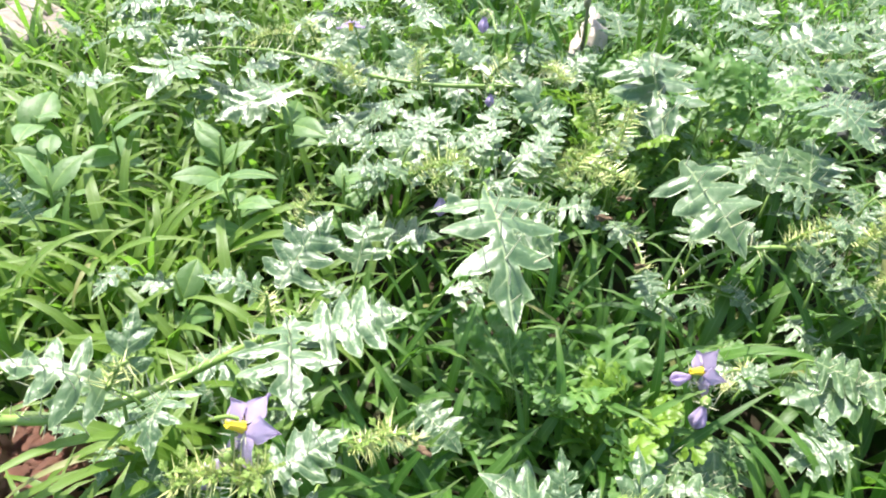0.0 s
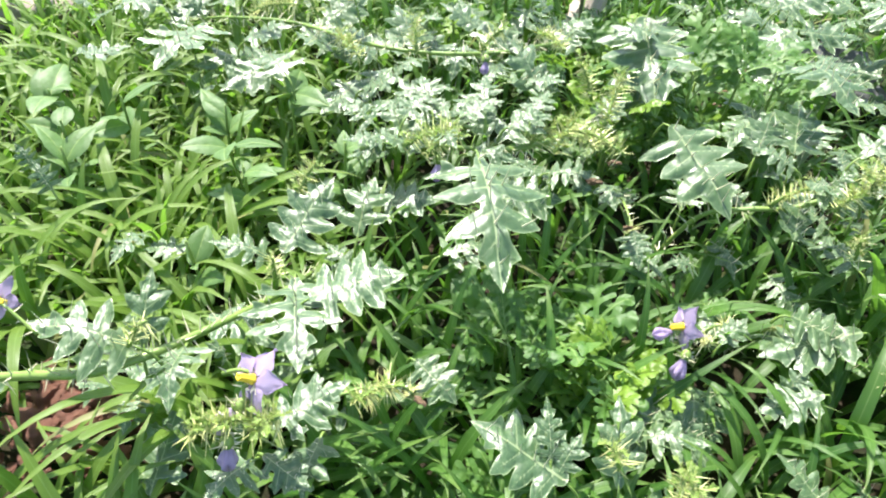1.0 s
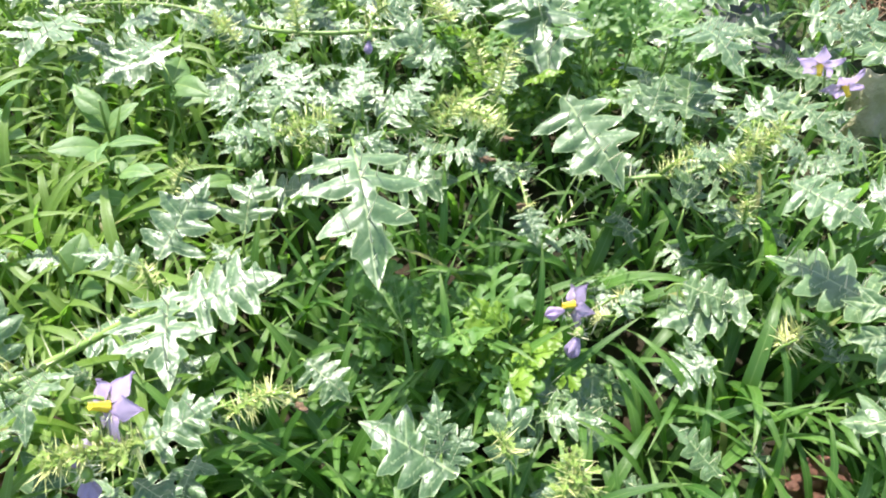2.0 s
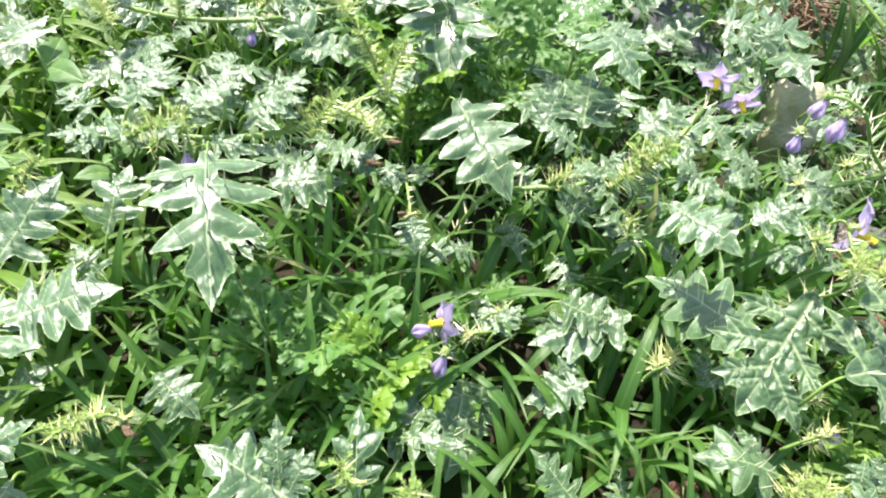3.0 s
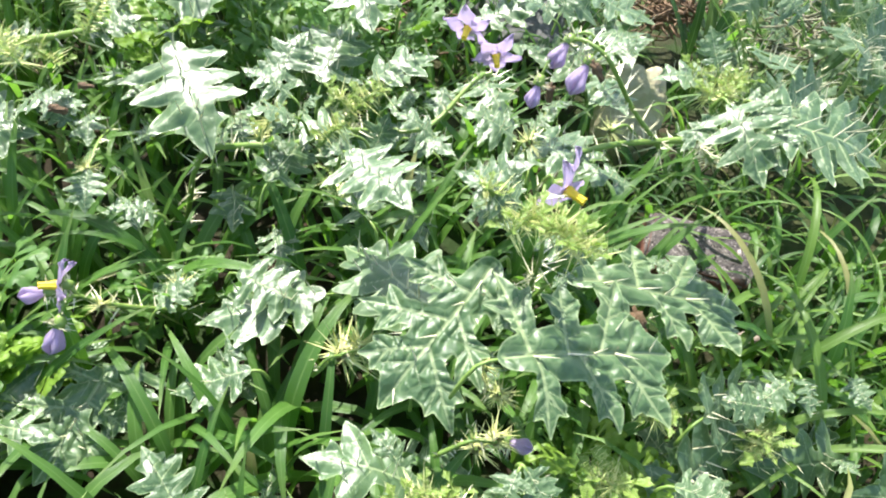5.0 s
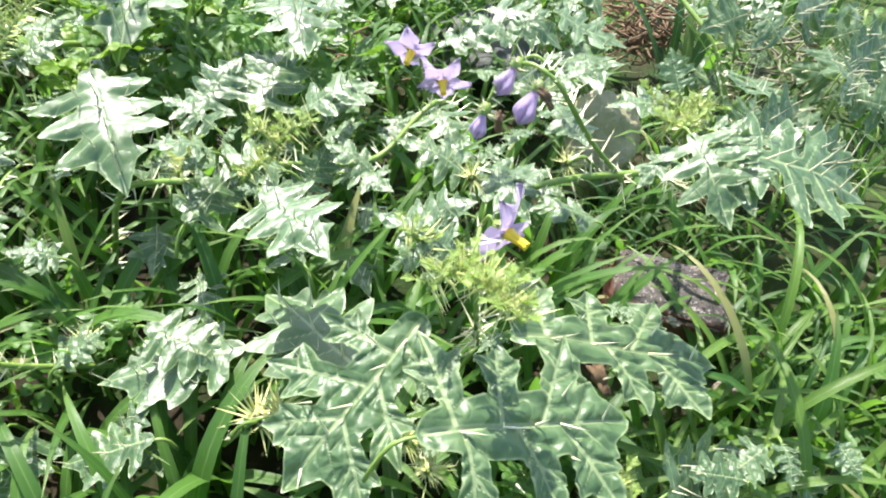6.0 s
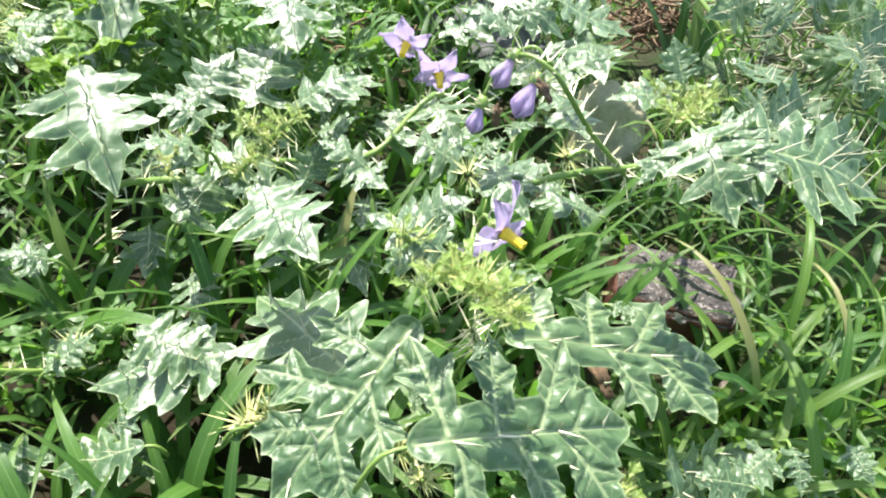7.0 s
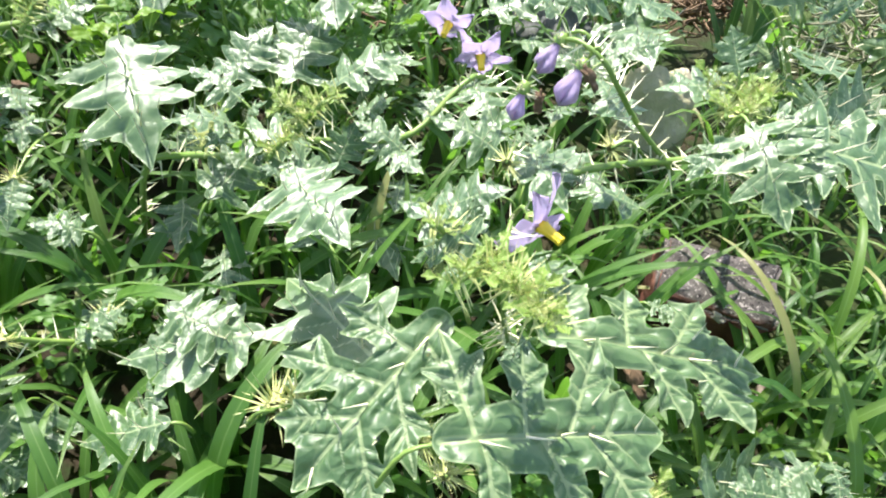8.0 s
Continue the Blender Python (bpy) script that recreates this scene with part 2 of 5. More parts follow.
def ovate_blade(name, seed, material, half, fold=0.25, arch=0.10, rows=22, cells=5):
    """A smooth pointed oval leaf one unit long along +y, its face to +z, with sunken side veins."""
    rng = random.Random(seed)
    q, twist = rng.uniform(0, 6), rng.uniform(-0.15, 0.15)
    verts, uvs, faces = [], [], []
    for i in range(rows + 1):
        u = i / rows
        w = half * (math.sin(math.pi * u ** 0.78) ** 0.85) * (1 + 0.03 * math.sin(30 * u + q)) + 0.004
        for j in range(-cells, cells + 1):
            v = j / cells
            rib = abs(math.sin(14 * (u - 0.35 * abs(v) * half)))
            z = fold * abs(v) * w - 0.9 * fold * w * v * v + arch * 4 * u * (1 - u) + 0.010 * math.sin(9 * u + q) * v * v + 0.003 * min(1.0, 3 * rib) * math.sin(math.pi * abs(v)) + twist * v * w
            verts.append((v * w, u, z))
            uvs.append((min(abs(v * w) / 0.012, 0.8 + 5 * rib + 2 * abs(v)), w * (1 - abs(v))))
    per = 2 * cells + 1
    for i in range(rows):
        for j in range(per - 1):
            k = i * per + j
            faces.append((k, k + 1, k + per + 1, k + per))
    return mesh_of(name, verts, faces, material, uvs)


def sheet_inside(name, px, py, pz, sdf, near_vein, material):
    """The part of a gridded sheet where sdf is negative, cut along its outline."""
    verts, uvs, index, faces = [], [], {}, []

    def corner(i, j):
        key = (i, j)
        if key not in index:
            index[key] = len(verts)
            verts.append((px[i, j], py[i, j], pz[i, j]))
            uvs.append((near_vein[i, j], -sdf[i, j]))
        return index[key]

    def crossing(a, b):
        key = (min(a, b), max(a, b))
        if key not in index:
            a, b = key
            f = sdf[a] / (sdf[a] - sdf[b])
            index[key] = len(verts)
            verts.append(tuple(m[a] + f * (m[b] - m[a]) for m in (px, py, pz)))
            uvs.append((near_vein[a] + f * (near_vein[b] - near_vein[a]), 0.0))
        return index[key]

    n = len(px) - 1
    for i in range(n):
        for j in range(n):
            ring = [(i, j), (i, j + 1), (i + 1, j + 1), (i + 1, j)]
            inside = [sdf[c] < 0 for c in ring]
            if not any(inside):
                continue
            face = []
            for m in range(4):
                a, b = ring[m], ring[(m + 1) % 4]
                if inside[m]:
                    face.append(corner(*a))
                if inside[m] != inside[(m + 1) % 4]:
                    face.append(crossing(a, b))
            if len(face) > 2:
                faces.append(tuple(face))
    return mesh_of(name, verts, faces, material, uvs)


def vein_distance(px, py, veins):
    """Distance to the nearest vein, in vein widths and in leaf lengths."""
    near_vein, away = np.full(px.shape, 99.0), np.full(px.shape, 9.0)
    for ax, ay, bx, by, w in veins:
        dx, dy = bx - ax, by - ay
        c = np.clip(((px - ax) * dx + (py - ay) * dy) / (dx * dx + dy * dy), 0, 1)
        off = np.hypot(px - ax - c * dx, py - ay - c * dy)
        near_vein = np.minimum(near_vein, off / (w * (1.15 - 0.7 * c)))
        away = np.minimum(away, off)
    return near_vein, away


def lobe_field(px, py, ax, ay, bx, by, r, blunt):
    """Distance outside a triangular lobe with a narrow neck, how far along it, and the signed offset from its vein."""
    dx, dy = bx - ax, by - ay
    long = math.hypot(dx, dy)
    t = ((px - ax) * dx + (py - ay) * dy) / long ** 2
    c = np.clip(t, 0, 1)
    side = ((px - ax) * dy - (py - ay) * dx) / long
    off = np.hypot(px - ax - c * dx, py - ay - c * dy)
    wide = r * (0.60 + 0.66 * np.sin(np.pi * c ** 0.95)) * (1 - c ** blunt) ** 0.72
    return off - wide, c, side


def nightshade_blade(name, seed, material, pairs, half, r, body, lean, fold=0.1, arch=0.06, ridge=0.5, wave=0.03, shoulder=0.6, blunt=3.0, cells=72, melt=0.011):
    """A pinnately lobed leaf one unit long along +y, its face to +z: pointed lobes, each folded like a roof along its vein,
    rounded bays between them and a three-pointed end. Its UV holds the distance to the nearest vein and to the edge."""
    rng = random.Random(seed)
    veins, lobes = [(0, 0, 0, 0.97, 0.0095)], []
    for k in range(pairs):
        for side in (-1, 1):
            s = (k + 0.5) / pairs
            y = 0.06 + 0.54 * s + rng.uniform(-0.012, 0.012) + 0.022 * side
            long = half * (0.70 + 0.42 * math.sin(math.pi * (0.20 + 0.60 * s))) * rng.uniform(0.86, 1.14)
            a = radians(lean[0] + (lean[1] - lean[0]) * s + rng.uniform(-5, 5))
            tx, ty = side * long * math.cos(a), y + long * math.sin(a)
            lobes.append((0, y, tx, ty, r * rng.uniform(0.9, 1.15) * (0.85 if k == 0 else 1.0), 1.0))
            veins.append((0, y - 0.02, tx * 0.96, y - 0.02 + (ty - y + 0.02) * 0.96, 0.0065))
            for fork in (-1, 1):
                f, b = rng.uniform(0.42, 0.60), a + fork * radians(rng.uniform(40, 58))
                fx, fy, far = tx * f, y + (ty - y) * f, 0.34 * long
                veins.append((fx, fy, fx + side * 0.7 * far * math.cos(b), fy + 0.7 * far * math.sin(b), 0.0040))
                if rng.random() < shoulder:
                    lobes.append((fx, fy, fx + side * far * math.cos(b), fy + far * math.sin(b), r * 0.55, 0.0))
    lobes.append((0, 0.60, 0, 1.0, 0.082, 0.8))
    for side in (-1, 1):
        b = radians(rng.uniform(20, 42))
        lobes.append((0, 0.70, side * 0.19 * math.cos(b), 0.70 + 0.19 * math.sin(b), 0.046, 0.5))
        veins.append((0, 0.69, side * 0.16 * math.cos(b), 0.69 + 0.16 * math.sin(b), 0.005))
    px, py = np.meshgrid(np.linspace(-0.56, 0.56, cells + 1), np.linspace(-0.03, 1.03, cells + 1))
    body_off = np.hypot(px, py - np.clip(py, 0.03, 0.80)) - body * (0.5 + 0.7 * np.sin(np.pi * np.clip(py * 1.05 + 0.03, 0, 1)) ** 0.8)
    field, roof = np.exp(-body_off / melt), np.zeros_like(px)
    for ax, ay, bx, by, w, keel in lobes:
        d, c, side = lobe_field(px, py, ax, ay, bx, by, w, 2.4 if ax == bx else blunt)
        field += np.exp(-d / melt)
        near = np.exp(-np.maximum(d, 0) / 0.02) * np.clip(2.2 * c, 0, 1)
        roof += keel * near * (-ridge * rng.uniform(0.6, 1.3) * np.sqrt(side ** 2 + 0.0004) + rng.uniform(-0.22, 0.22) * side + rng.uniform(-0.22, 0.08) * c * half)
    sdf = -melt * np.log(np.maximum(field, 1e-12))
    near_vein, away = vein_distance(px, py, veins)
    q = rng.uniform(0, 9)
    rippled = np.sin(15 * py + 6 * px + q) * 0.5 + np.sin(25 * py - 19 * px + 2 * q) * 0.5
    edge = np.clip(1 + sdf / 0.08, 0, 1)
    pz = arch * 4 * py * (1 - py) + fold * np.abs(px) - 0.6 * arch * (px / 0.4) ** 2 + roof
    pz += 0.009 * (1 - np.exp(-away / 0.022)) + wave * 0.5 * rippled * edge ** 2 + 0.012 * np.sin(9 * py + q) + rng.uniform(-0.1, 0.1) * px
    return sheet_inside(name, px, py, pz, sdf, near_vein, material)


def divided_blade(name, seed, material, pairs=3, half=0.34, r=0.030, cells=64, melt=0.008):
    """A twice-divided leaf one unit long along +y with short round-ended segments."""
    rng = random.Random(seed)
    segs, veins = [(0, 0, 0, 0.88, 0.020)], [(0, 0, 0, 0.95, 0.009)]
    for k in range(pairs + 1):
        for side in ((-1, 1) if k < pairs else (0,)):
            s = (k + 0.5) / (pairs + 0.5)
            y = 0.22 + 0.56 * s + rng.uniform(-0.02, 0.02)
            a = radians(rng.uniform(32, 50)) if side else radians(90)
            way = side or 1
            long = half * (0.75 + 0.4 * math.sin(math.pi * s)) * rng.uniform(0.85, 1.1) if side else 0.96 - y
            tx, ty = way * long * math.cos(a), y + long * math.sin(a)
            segs.append((0, y, tx, ty, r))
            veins.append((0, y, tx * 0.9, y + 0.9 * (ty - y), 0.006))
            for f in (0.42, 0.72):
                for fork in (-1, 1):
                    b = a + fork * radians(rng.uniform(38, 58))
                    far = long * rng.uniform(0.30, 0.42) * (1.1 - 0.4 * f)
                    fx, fy = tx * f, y + (ty - y) * f
                    segs.append((fx, fy, fx + way * far * math.cos(b), fy + far * math.sin(b), r * rng.uniform(0.85, 1.1)))
    px, py = np.meshgrid(np.linspace(-0.56, 0.56, cells + 1), np.linspace(-0.03, 1.05, cells + 1))
    field, lift = np.zeros_like(px), np.zeros_like(px)
    for ax, ay, bx, by, w in segs:
        dx, dy = bx - ax, by - ay
        c = np.clip(((px - ax) * dx + (py - ay) * dy) / (dx * dx + dy * dy), 0, 1)
        d = np.hypot(px - ax - c * dx, py - ay - c * dy) - w * (0.75 + 0.4 * c)
        field += np.exp(-d / melt)
        lift += np.exp(-np.maximum(d, 0) / 0.02) * c * rng.uniform(-0.05, 0.03)
    sdf = -melt * np.log(np.maximum(field, 1e-12))
    near_vein, away = vein_distance(px, py, veins)
    pz = 0.07 * 4 * py * (1 - py) - 0.10 * (px / 0.4) ** 2 + 0.12 * np.abs(px) + lift + 0.02 * np.sin(11 * py + seed) + rng.uniform(-0.15, 0.15) * px
    return sheet_inside(name, px, py, pz, sdf, near_vein, material)


def limb(px, py, ax, ay, bx, by, r, blunt):
    """How far points lie outside a pointed limb from a to b, and how far along and from its axis they are."""
    dx, dy = bx - ax, by - ay
    t = ((px - ax) * dx + (py - ay) * dy) / (dx * dx + dy * dy)
    c = np.clip(t, 0, 1)
    off = np.hypot(px - ax - c * dx, py - ay - c * dy)
    wide = r * (0.70 + 0.55 * np.sin(np.pi * c)) * (1 - c ** blunt) ** 0.7
    return off - wide, c, off


def lobed_mesh(name, seed, material, lobes=3, width=0.36, lobe_width=0.075, body=0.085, lean=(5, 20, 34), teeth=0, fold=0.10, arch=0.08, wave=0.035, fine_cells=60, blunt=3.0, melt=0.014):
    """A lobed leaf one unit long along +y, its face to +z: so many lobes a side and a three-pointed end, with rounded bays between
    them and the blade puffed up between its veins. Its UV holds the distance to the nearest vein in vein widths, and to the edge."""
    rng = random.Random(seed)
    limbs, veins = [], [(0, 0, 0, 0.97, 0.013)]
    for k in range(lobes):
        for side in (-1, 1):
            s = (k + 0.5) / lobes
            y = 0.07 + 0.62 * s + rng.uniform(-0.03, 0.03) + 0.02 * side
            long = width * (0.66 + 0.5 * math.sin(math.pi * (0.18 + 0.62 * s))) * rng.uniform(0.85, 1.12)
            a = radians(lean[min(len(lean) - 1, int(s * len(lean)))] + rng.uniform(-9, 9))
            tx, ty = side * long * math.cos(a), y + long * math.sin(a)
            r = lobe_width * rng.uniform(0.85, 1.15) * (0.8 if k == 0 else 1.0)
            limbs.append((0, y, tx, ty, r, blunt, side))
            veins.append((0, y - 0.02, tx * 0.97, y - 0.02 + (ty - y + 0.02) * 0.97, 0.0095))
            for m in range(3 if teeth == 2 else 0):
                f, fork = 0.18 + 0.2 * m, 1 - 2 * (m % 2)
                for turn in (fork, -fork):
                    b = a + turn * radians(62)
                    veins.append((tx * f, y + (ty - y) * f, tx * f + side * 0.11 * math.cos(b), y + (ty - y) * f + 0.11 * math.sin(b), 0.0035))
                    f += 0.08
            for fork in (-1, 1):
                f, b = rng.uniform(0.42, 0.58), a + fork * radians(rng.uniform(38, 55))
                fx, fy = tx * f, y + (ty - y) * f
                far = (0.22, 0.25, 0.30)[int(teeth)] * long
                veins.append((fx, fy, fx + side * far * math.cos(b), fy + far * math.sin(b), 0.006))
                if teeth:
                    limbs.append((fx, fy, fx + side * far * 1.2 * math.cos(b), fy + far * 1.2 * math.sin(b), r * 0.7, 2.2, side))
    for side in (-1, 1):
        b = radians(rng.uniform(32, 46))
        limbs.append((0, 0.70, side * 0.235 * math.cos(b), 0.70 + 0.235 * math.sin(b), 0.065, 2.6, side))
        veins.append((0, 0.69, side * 0.19 * math.cos(b), 0.69 + 0.19 * math.sin(b), 0.005))
    n = fine_cells
    xs, ys = np.linspace(-0.56, 0.56, n + 1), np.linspace(-0.03, 1.03, n + 1)
    px, py = np.meshgrid(xs, ys)
    body_off = np.hypot(px, py - np.clip(py, 0.03, 0.80)) - body * (0.55 + 0.75 * np.sin(np.pi * np.clip(py * 1.05 + 0.03, 0, 1)) ** 0.8)
    end_off = limb(px, py, 0, 0.62, 0, 1.0, 0.115, 2.0)[0]
    field = np.exp(-body_off / melt) + np.exp(-end_off / melt)
    tilt = np.zeros_like(px)
    for ax, ay, bx, by, r, bl, side in limbs:
        d, c, off = limb(px, py, ax, ay, bx, by, r, bl)
        field += np.exp(-d / melt)
        near = np.exp(-np.maximum(d, 0) / 0.03) * c
        lift = rng.uniform(0.05, 0.12) if teeth == 2 else rng.uniform(0.2, 0.5)
        tilt += near * (rng.uniform(-0.10, 0.05) * np.abs(px) + lift * off)
    sdf = -melt * np.log(np.maximum(field, 1e-12))
    near_vein, away = np.full(px.shape, 99.0), np.full(px.shape, 9.0)
    for ax, ay, bx, by, w in veins:
        dx, dy = bx - ax, by - ay
        c = np.clip(((px - ax) * dx + (py - ay) * dy) / (dx * dx + dy * dy), 0, 1)
        off = np.hypot(px - ax - c * dx, py - ay - c * dy)
        near_vein = np.minimum(near_vein, off / (w * (1.15 - 0.7 * c)))
        away = np.minimum(away, off)
    q = rng.uniform(0, 9)
    rippled = np.sin(14 * py + 5 * px + q) * 0.5 + np.sin(23 * py - 17 * px + 2 * q) * 0.5
    edge = np.clip(1 + sdf / 0.09, 0, 1)
    pz = arch * 4 * py * (1 - py) + fold * np.abs(px) - 0.8 * arch * (px / 0.4) ** 2 + tilt
    pz += (0.030 if teeth == 2 else 0.010) * (1 - np.exp(-away / 0.026)) + wave * 0.5 * rippled * edge ** 2 + 0.012 * np.sin(9 * py + q) + rng.uniform(-0.1, 0.1) * px
    return sheet_inside(name, px, py, pz, sdf, near_vein, material)


def cone(verts, faces, base, tip, r):
    """A three-sided spine."""
    base, tip = Vector(base), Vector(tip)
    way = (tip - base).normalized()
    a = way.orthogonal().normalized()
    b = way.cross(a)
    n = len(verts)
    for k in range(3):
        q = 2 * math.pi * k / 3
        verts.append(base + r * (math.cos(q) * a + math.sin(q) * b))
    verts.append(tip)
    faces.extend([(n, n + 1, n + 3), (n + 1, n + 2, n + 3), (n + 2, n, n + 3)])


def spine_roots(seed, lobes, width, arch, long=0.25):
    """Where spines stand on a leaf one unit long, on the midrib and the side veins: root, point and thickness."""
    rng = random.Random(seed)
    roots = []
    for k in range(lobes + 3):
        u = (k + rng.uniform(0.1, 0.8)) / (lobes + 3.4)
        z = arch * 4 * u * (1 - u)
        roots.append(((0, u, z - 0.01), (rng.uniform(-0.07, 0.07), u + rng.uniform(-0.04, 0.10), z + long * rng.uniform(0.4, 1.2)), 0.0080))
    for k in range(2):
        for side in (-1, 1):
            u, x = (k + rng.uniform(0.4, 0.8)) / 3, side * width * rng.uniform(0.25, 0.6)
            z = arch * 4 * u * (1 - u)
            roots.append(((x, u + 0.4 * abs(x), z), (x + side * rng.uniform(0.0, 0.08), u + 0.4 * abs(x) + rng.uniform(-0.03, 0.07), z + long * rng.uniform(0.4, 1.0)), 0.0065))
    return roots


def leaf_spines(name, roots, material):
    """All spines of a small leaf in one mesh."""
    verts, faces = [], []
    for root, point, r in roots:
        cone(verts, faces, root, point, r)
    return mesh_of(name, verts, faces, material, smooth=False)


def spine_mesh():
    """One spine along +z, one unit long and thick."""
    verts, faces = [], []
    for z, r in ((0, 1.0), (0.5, 0.55), (1, 0.0)):
        for k in range(5):
            q = 2 * math.pi * k / 5
            verts.append((r * math.cos(q), r * math.sin(q), z))
    for i in range(2):
        for k in range(5):
            faces.append((5 * i + k, 5 * i + (k + 1) % 5, 5 * i + 5 + (k + 1) % 5, 5 * i + 5 + k))
    return mesh_of("spine", verts, faces, SPINE)


SPINE_MESH = spine_mesh()


def smooth_line(points, steps=6):
    """A smooth line through the points."""
    pts = [Vector(p) for p in points]
    pts = [2 * pts[0] - pts[1], *pts, 2 * pts[-1] - pts[-2]]
    line = []
    for a, b, c, d in zip(pts, pts[1:], pts[2:], pts[3:]):
        for k in range(steps):
            t = k / steps
            line.append(0.5 * (2 * b + (c - a) * t + (2 * a - 5 * b + 4 * c - d) * t * t + (3 * b - a - 3 * c + d) * t ** 3))
    line.append(pts[-2])
    return line


def tube_mesh(name, points, r0, r1, material, sides=7, steps=6, knot=0.08, seed=1):
    rng = random.Random(seed)
    line = smooth_line(points, steps)
    verts, faces = [], []
    for i, p in enumerate(line):
        way = (line[min(i + 1, len(line) - 1)] - line[max(i - 1, 0)]).normalized()
        a = way.cross(Vector((0.3, 0.2, 1))).normalized()
        b = way.cross(a)
        r = (r0 + (r1 - r0) * i / (len(line) - 1)) * rng.uniform(1 - knot, 1 + knot)
        for k in range(sides):
            q = 2 * math.pi * k / sides
            verts.append(p + r * (math.cos(q) * a + math.sin(q) * b))
    for i in range(len(line) - 1):
        for k in range(sides):
            faces.append((i * sides + k, i * sides + (k + 1) % sides, (i + 1) * sides + (k + 1) % sides, (i + 1) * sides + k))
    faces += [tuple(range(sides))[::-1], tuple(range(len(verts) - sides, len(verts)))]
    return mesh_of(name, verts, faces, material)


def stem_spines(points, seed, every=0.0028, long=0.0150, material=None):
    rng = random.Random(seed)
    verts, faces = [], []
    line = smooth_line(points, 8)
    left = 0.0
    for a, b in zip(line, line[1:]):
        left += (b - a).length
        while left > every:
            left -= every * rng.uniform(0.6, 1.4)
            way = (b - a).normalized()
            out = (way.orthogonal().normalized())
            out.rotate(Matrix.Rotation(rng.uniform(0, 6.283), 3, way))
            cone(verts, faces, a, a + (out + 0.15 * way) * long * rng.uniform(0.35, 1.2), 0.0007)
    return mesh_of("prickle_coat", verts, faces, material or SPINE, smooth=False)


def rock_mesh(name, seed, size, material, rough=0.25, flat=False):
    """A worn stone; flat keeps the brick's flat faces."""
    bm = bmesh.new()
    if flat:
        bmesh.ops.create_cube(bm, size=2.0)
        bmesh.ops.bevel(bm, geom=list(bm.edges), offset=0.08, segments=2, affect="EDGES")
        bmesh.ops.subdivide_edges(bm, edges=list(bm.edges), cuts=4, use_grid_fill=True)
    else:
        bmesh.ops.create_icosphere(bm, subdivisions=4, radius=1.0)
    shift = Vector((seed * 3.1, seed * 1.7, seed))
    for v in bm.verts:
        k = 1 + rough * noise.noise(v.co * 1.3 + shift) + 0.35 * rough * noise.noise(v.co * 4 + shift) + 0.15 * rough * noise.noise(v.co * 9 + shift)
        v.co = Vector((v.co.x * size[0], v.co.y * size[1], v.co.z * size[2])) * k
    me = bpy.data.meshes.new(name)
    bm.to_mesh(me)
    bm.free()
    me.materials.append(material)
    me.polygons.foreach_set("use_smooth", [True] * len(me.polygons))
    return me


# ---------------------------------------------------------------- ground


def ground_sheet():
    """One sheet of soil to the horizon, fine and uneven under the plants."""
    ring = [-60, -25, -10, -5, -3, -2, -1.5] + [-1.2 + 0.05 * k for k in range(49)] + [1.5, 2, 3, 5, 10, 25, 60]
    verts, faces = [], []
    for y in ring:
        for x in ring:
            px, py = x + 0.15, y + 0.4
            near = max(0.0, 1 - max(abs(x), abs(y)) / 2.0)
            z = 0.012 * near * noise.noise(Vector((px * 7, py * 7, 2))) + 0.005 * near * noise.noise(Vector((px * 25, py * 25, 5))) - 0.008
            verts.append((px, py, z))
    n = len(ring)
    for i in range(n - 1):
        for j in range(n - 1):
            faces.append((i * n + j, i * n + j + 1, (i + 1) * n + j + 1, (i + 1) * n + j))
    ob = new("ground", mesh_of("ground", verts, faces, SOIL))
    return tagged(ob, "reddish brown soil under dense weeds and grass", "ground", kind="structure")


ground_sheet()

# ---------------------------------------------------------------- grass


def grass_strip(length, width, lean, bend, segs=7):
    """One arching blade from the origin, with a creased middle: verts, uvs, faces."""
    verts, uvs, faces = [], [], []
    x = z = 0.0
    angle = lean
    for i in range(segs + 1):
        s = i / segs
        w = width * (0.55 + 0.9 * s if s < 0.4 else 0.91 * (1 - ((s - 0.4) / 0.6) ** 1.8) + 0.01) * 0.5
        sway = 0.02 * length * math.sin(3 * s + lean * 9)
        verts += [(x, -w + sway, z + 0.25 * w), (x, sway, z), (x, w + sway, z + 0.25 * w)]
        uvs += [(s, -1), (s, 0), (s, 1)]
        x += math.sin(angle) * length / segs
        z += math.cos(angle) * length / segs
        angle += bend / segs * (0.4 + 1.2 * s)
    for i in range(segs):
        a = 3 * i
        faces += [(a, a + 1, a + 4, a + 3), (a + 1, a + 2, a + 5, a + 4)]
    return verts, uvs, faces


def bare(x, y):
    """Places where bare soil or a stone shows."""
    for cx, cy, r in ((-0.314, 0.198, 0.060), (0.241, 0.188, 0.020), (0.46, 0.415, 0.042), (0.497, 0.345, 0.016), (0.505, 0.76, 0.04), (0.45, 0.56, 0.03), (0.164, 0.308, 0.034), (0.146, 0.263, 0.028), (0.100, 0.212, 0.036), (0.438, 0.248, 0.03), (0.486, 0.254, 0.03), (-0.10, 0.49, 0.035), (-0.045, 0.440, 0.035), (0.094, 0.46, 0.035), (0.35, 0.20, 0.03)):
        if (x - cx) ** 2 + (y - cy) ** 2 < r * r:
            return True
    return False


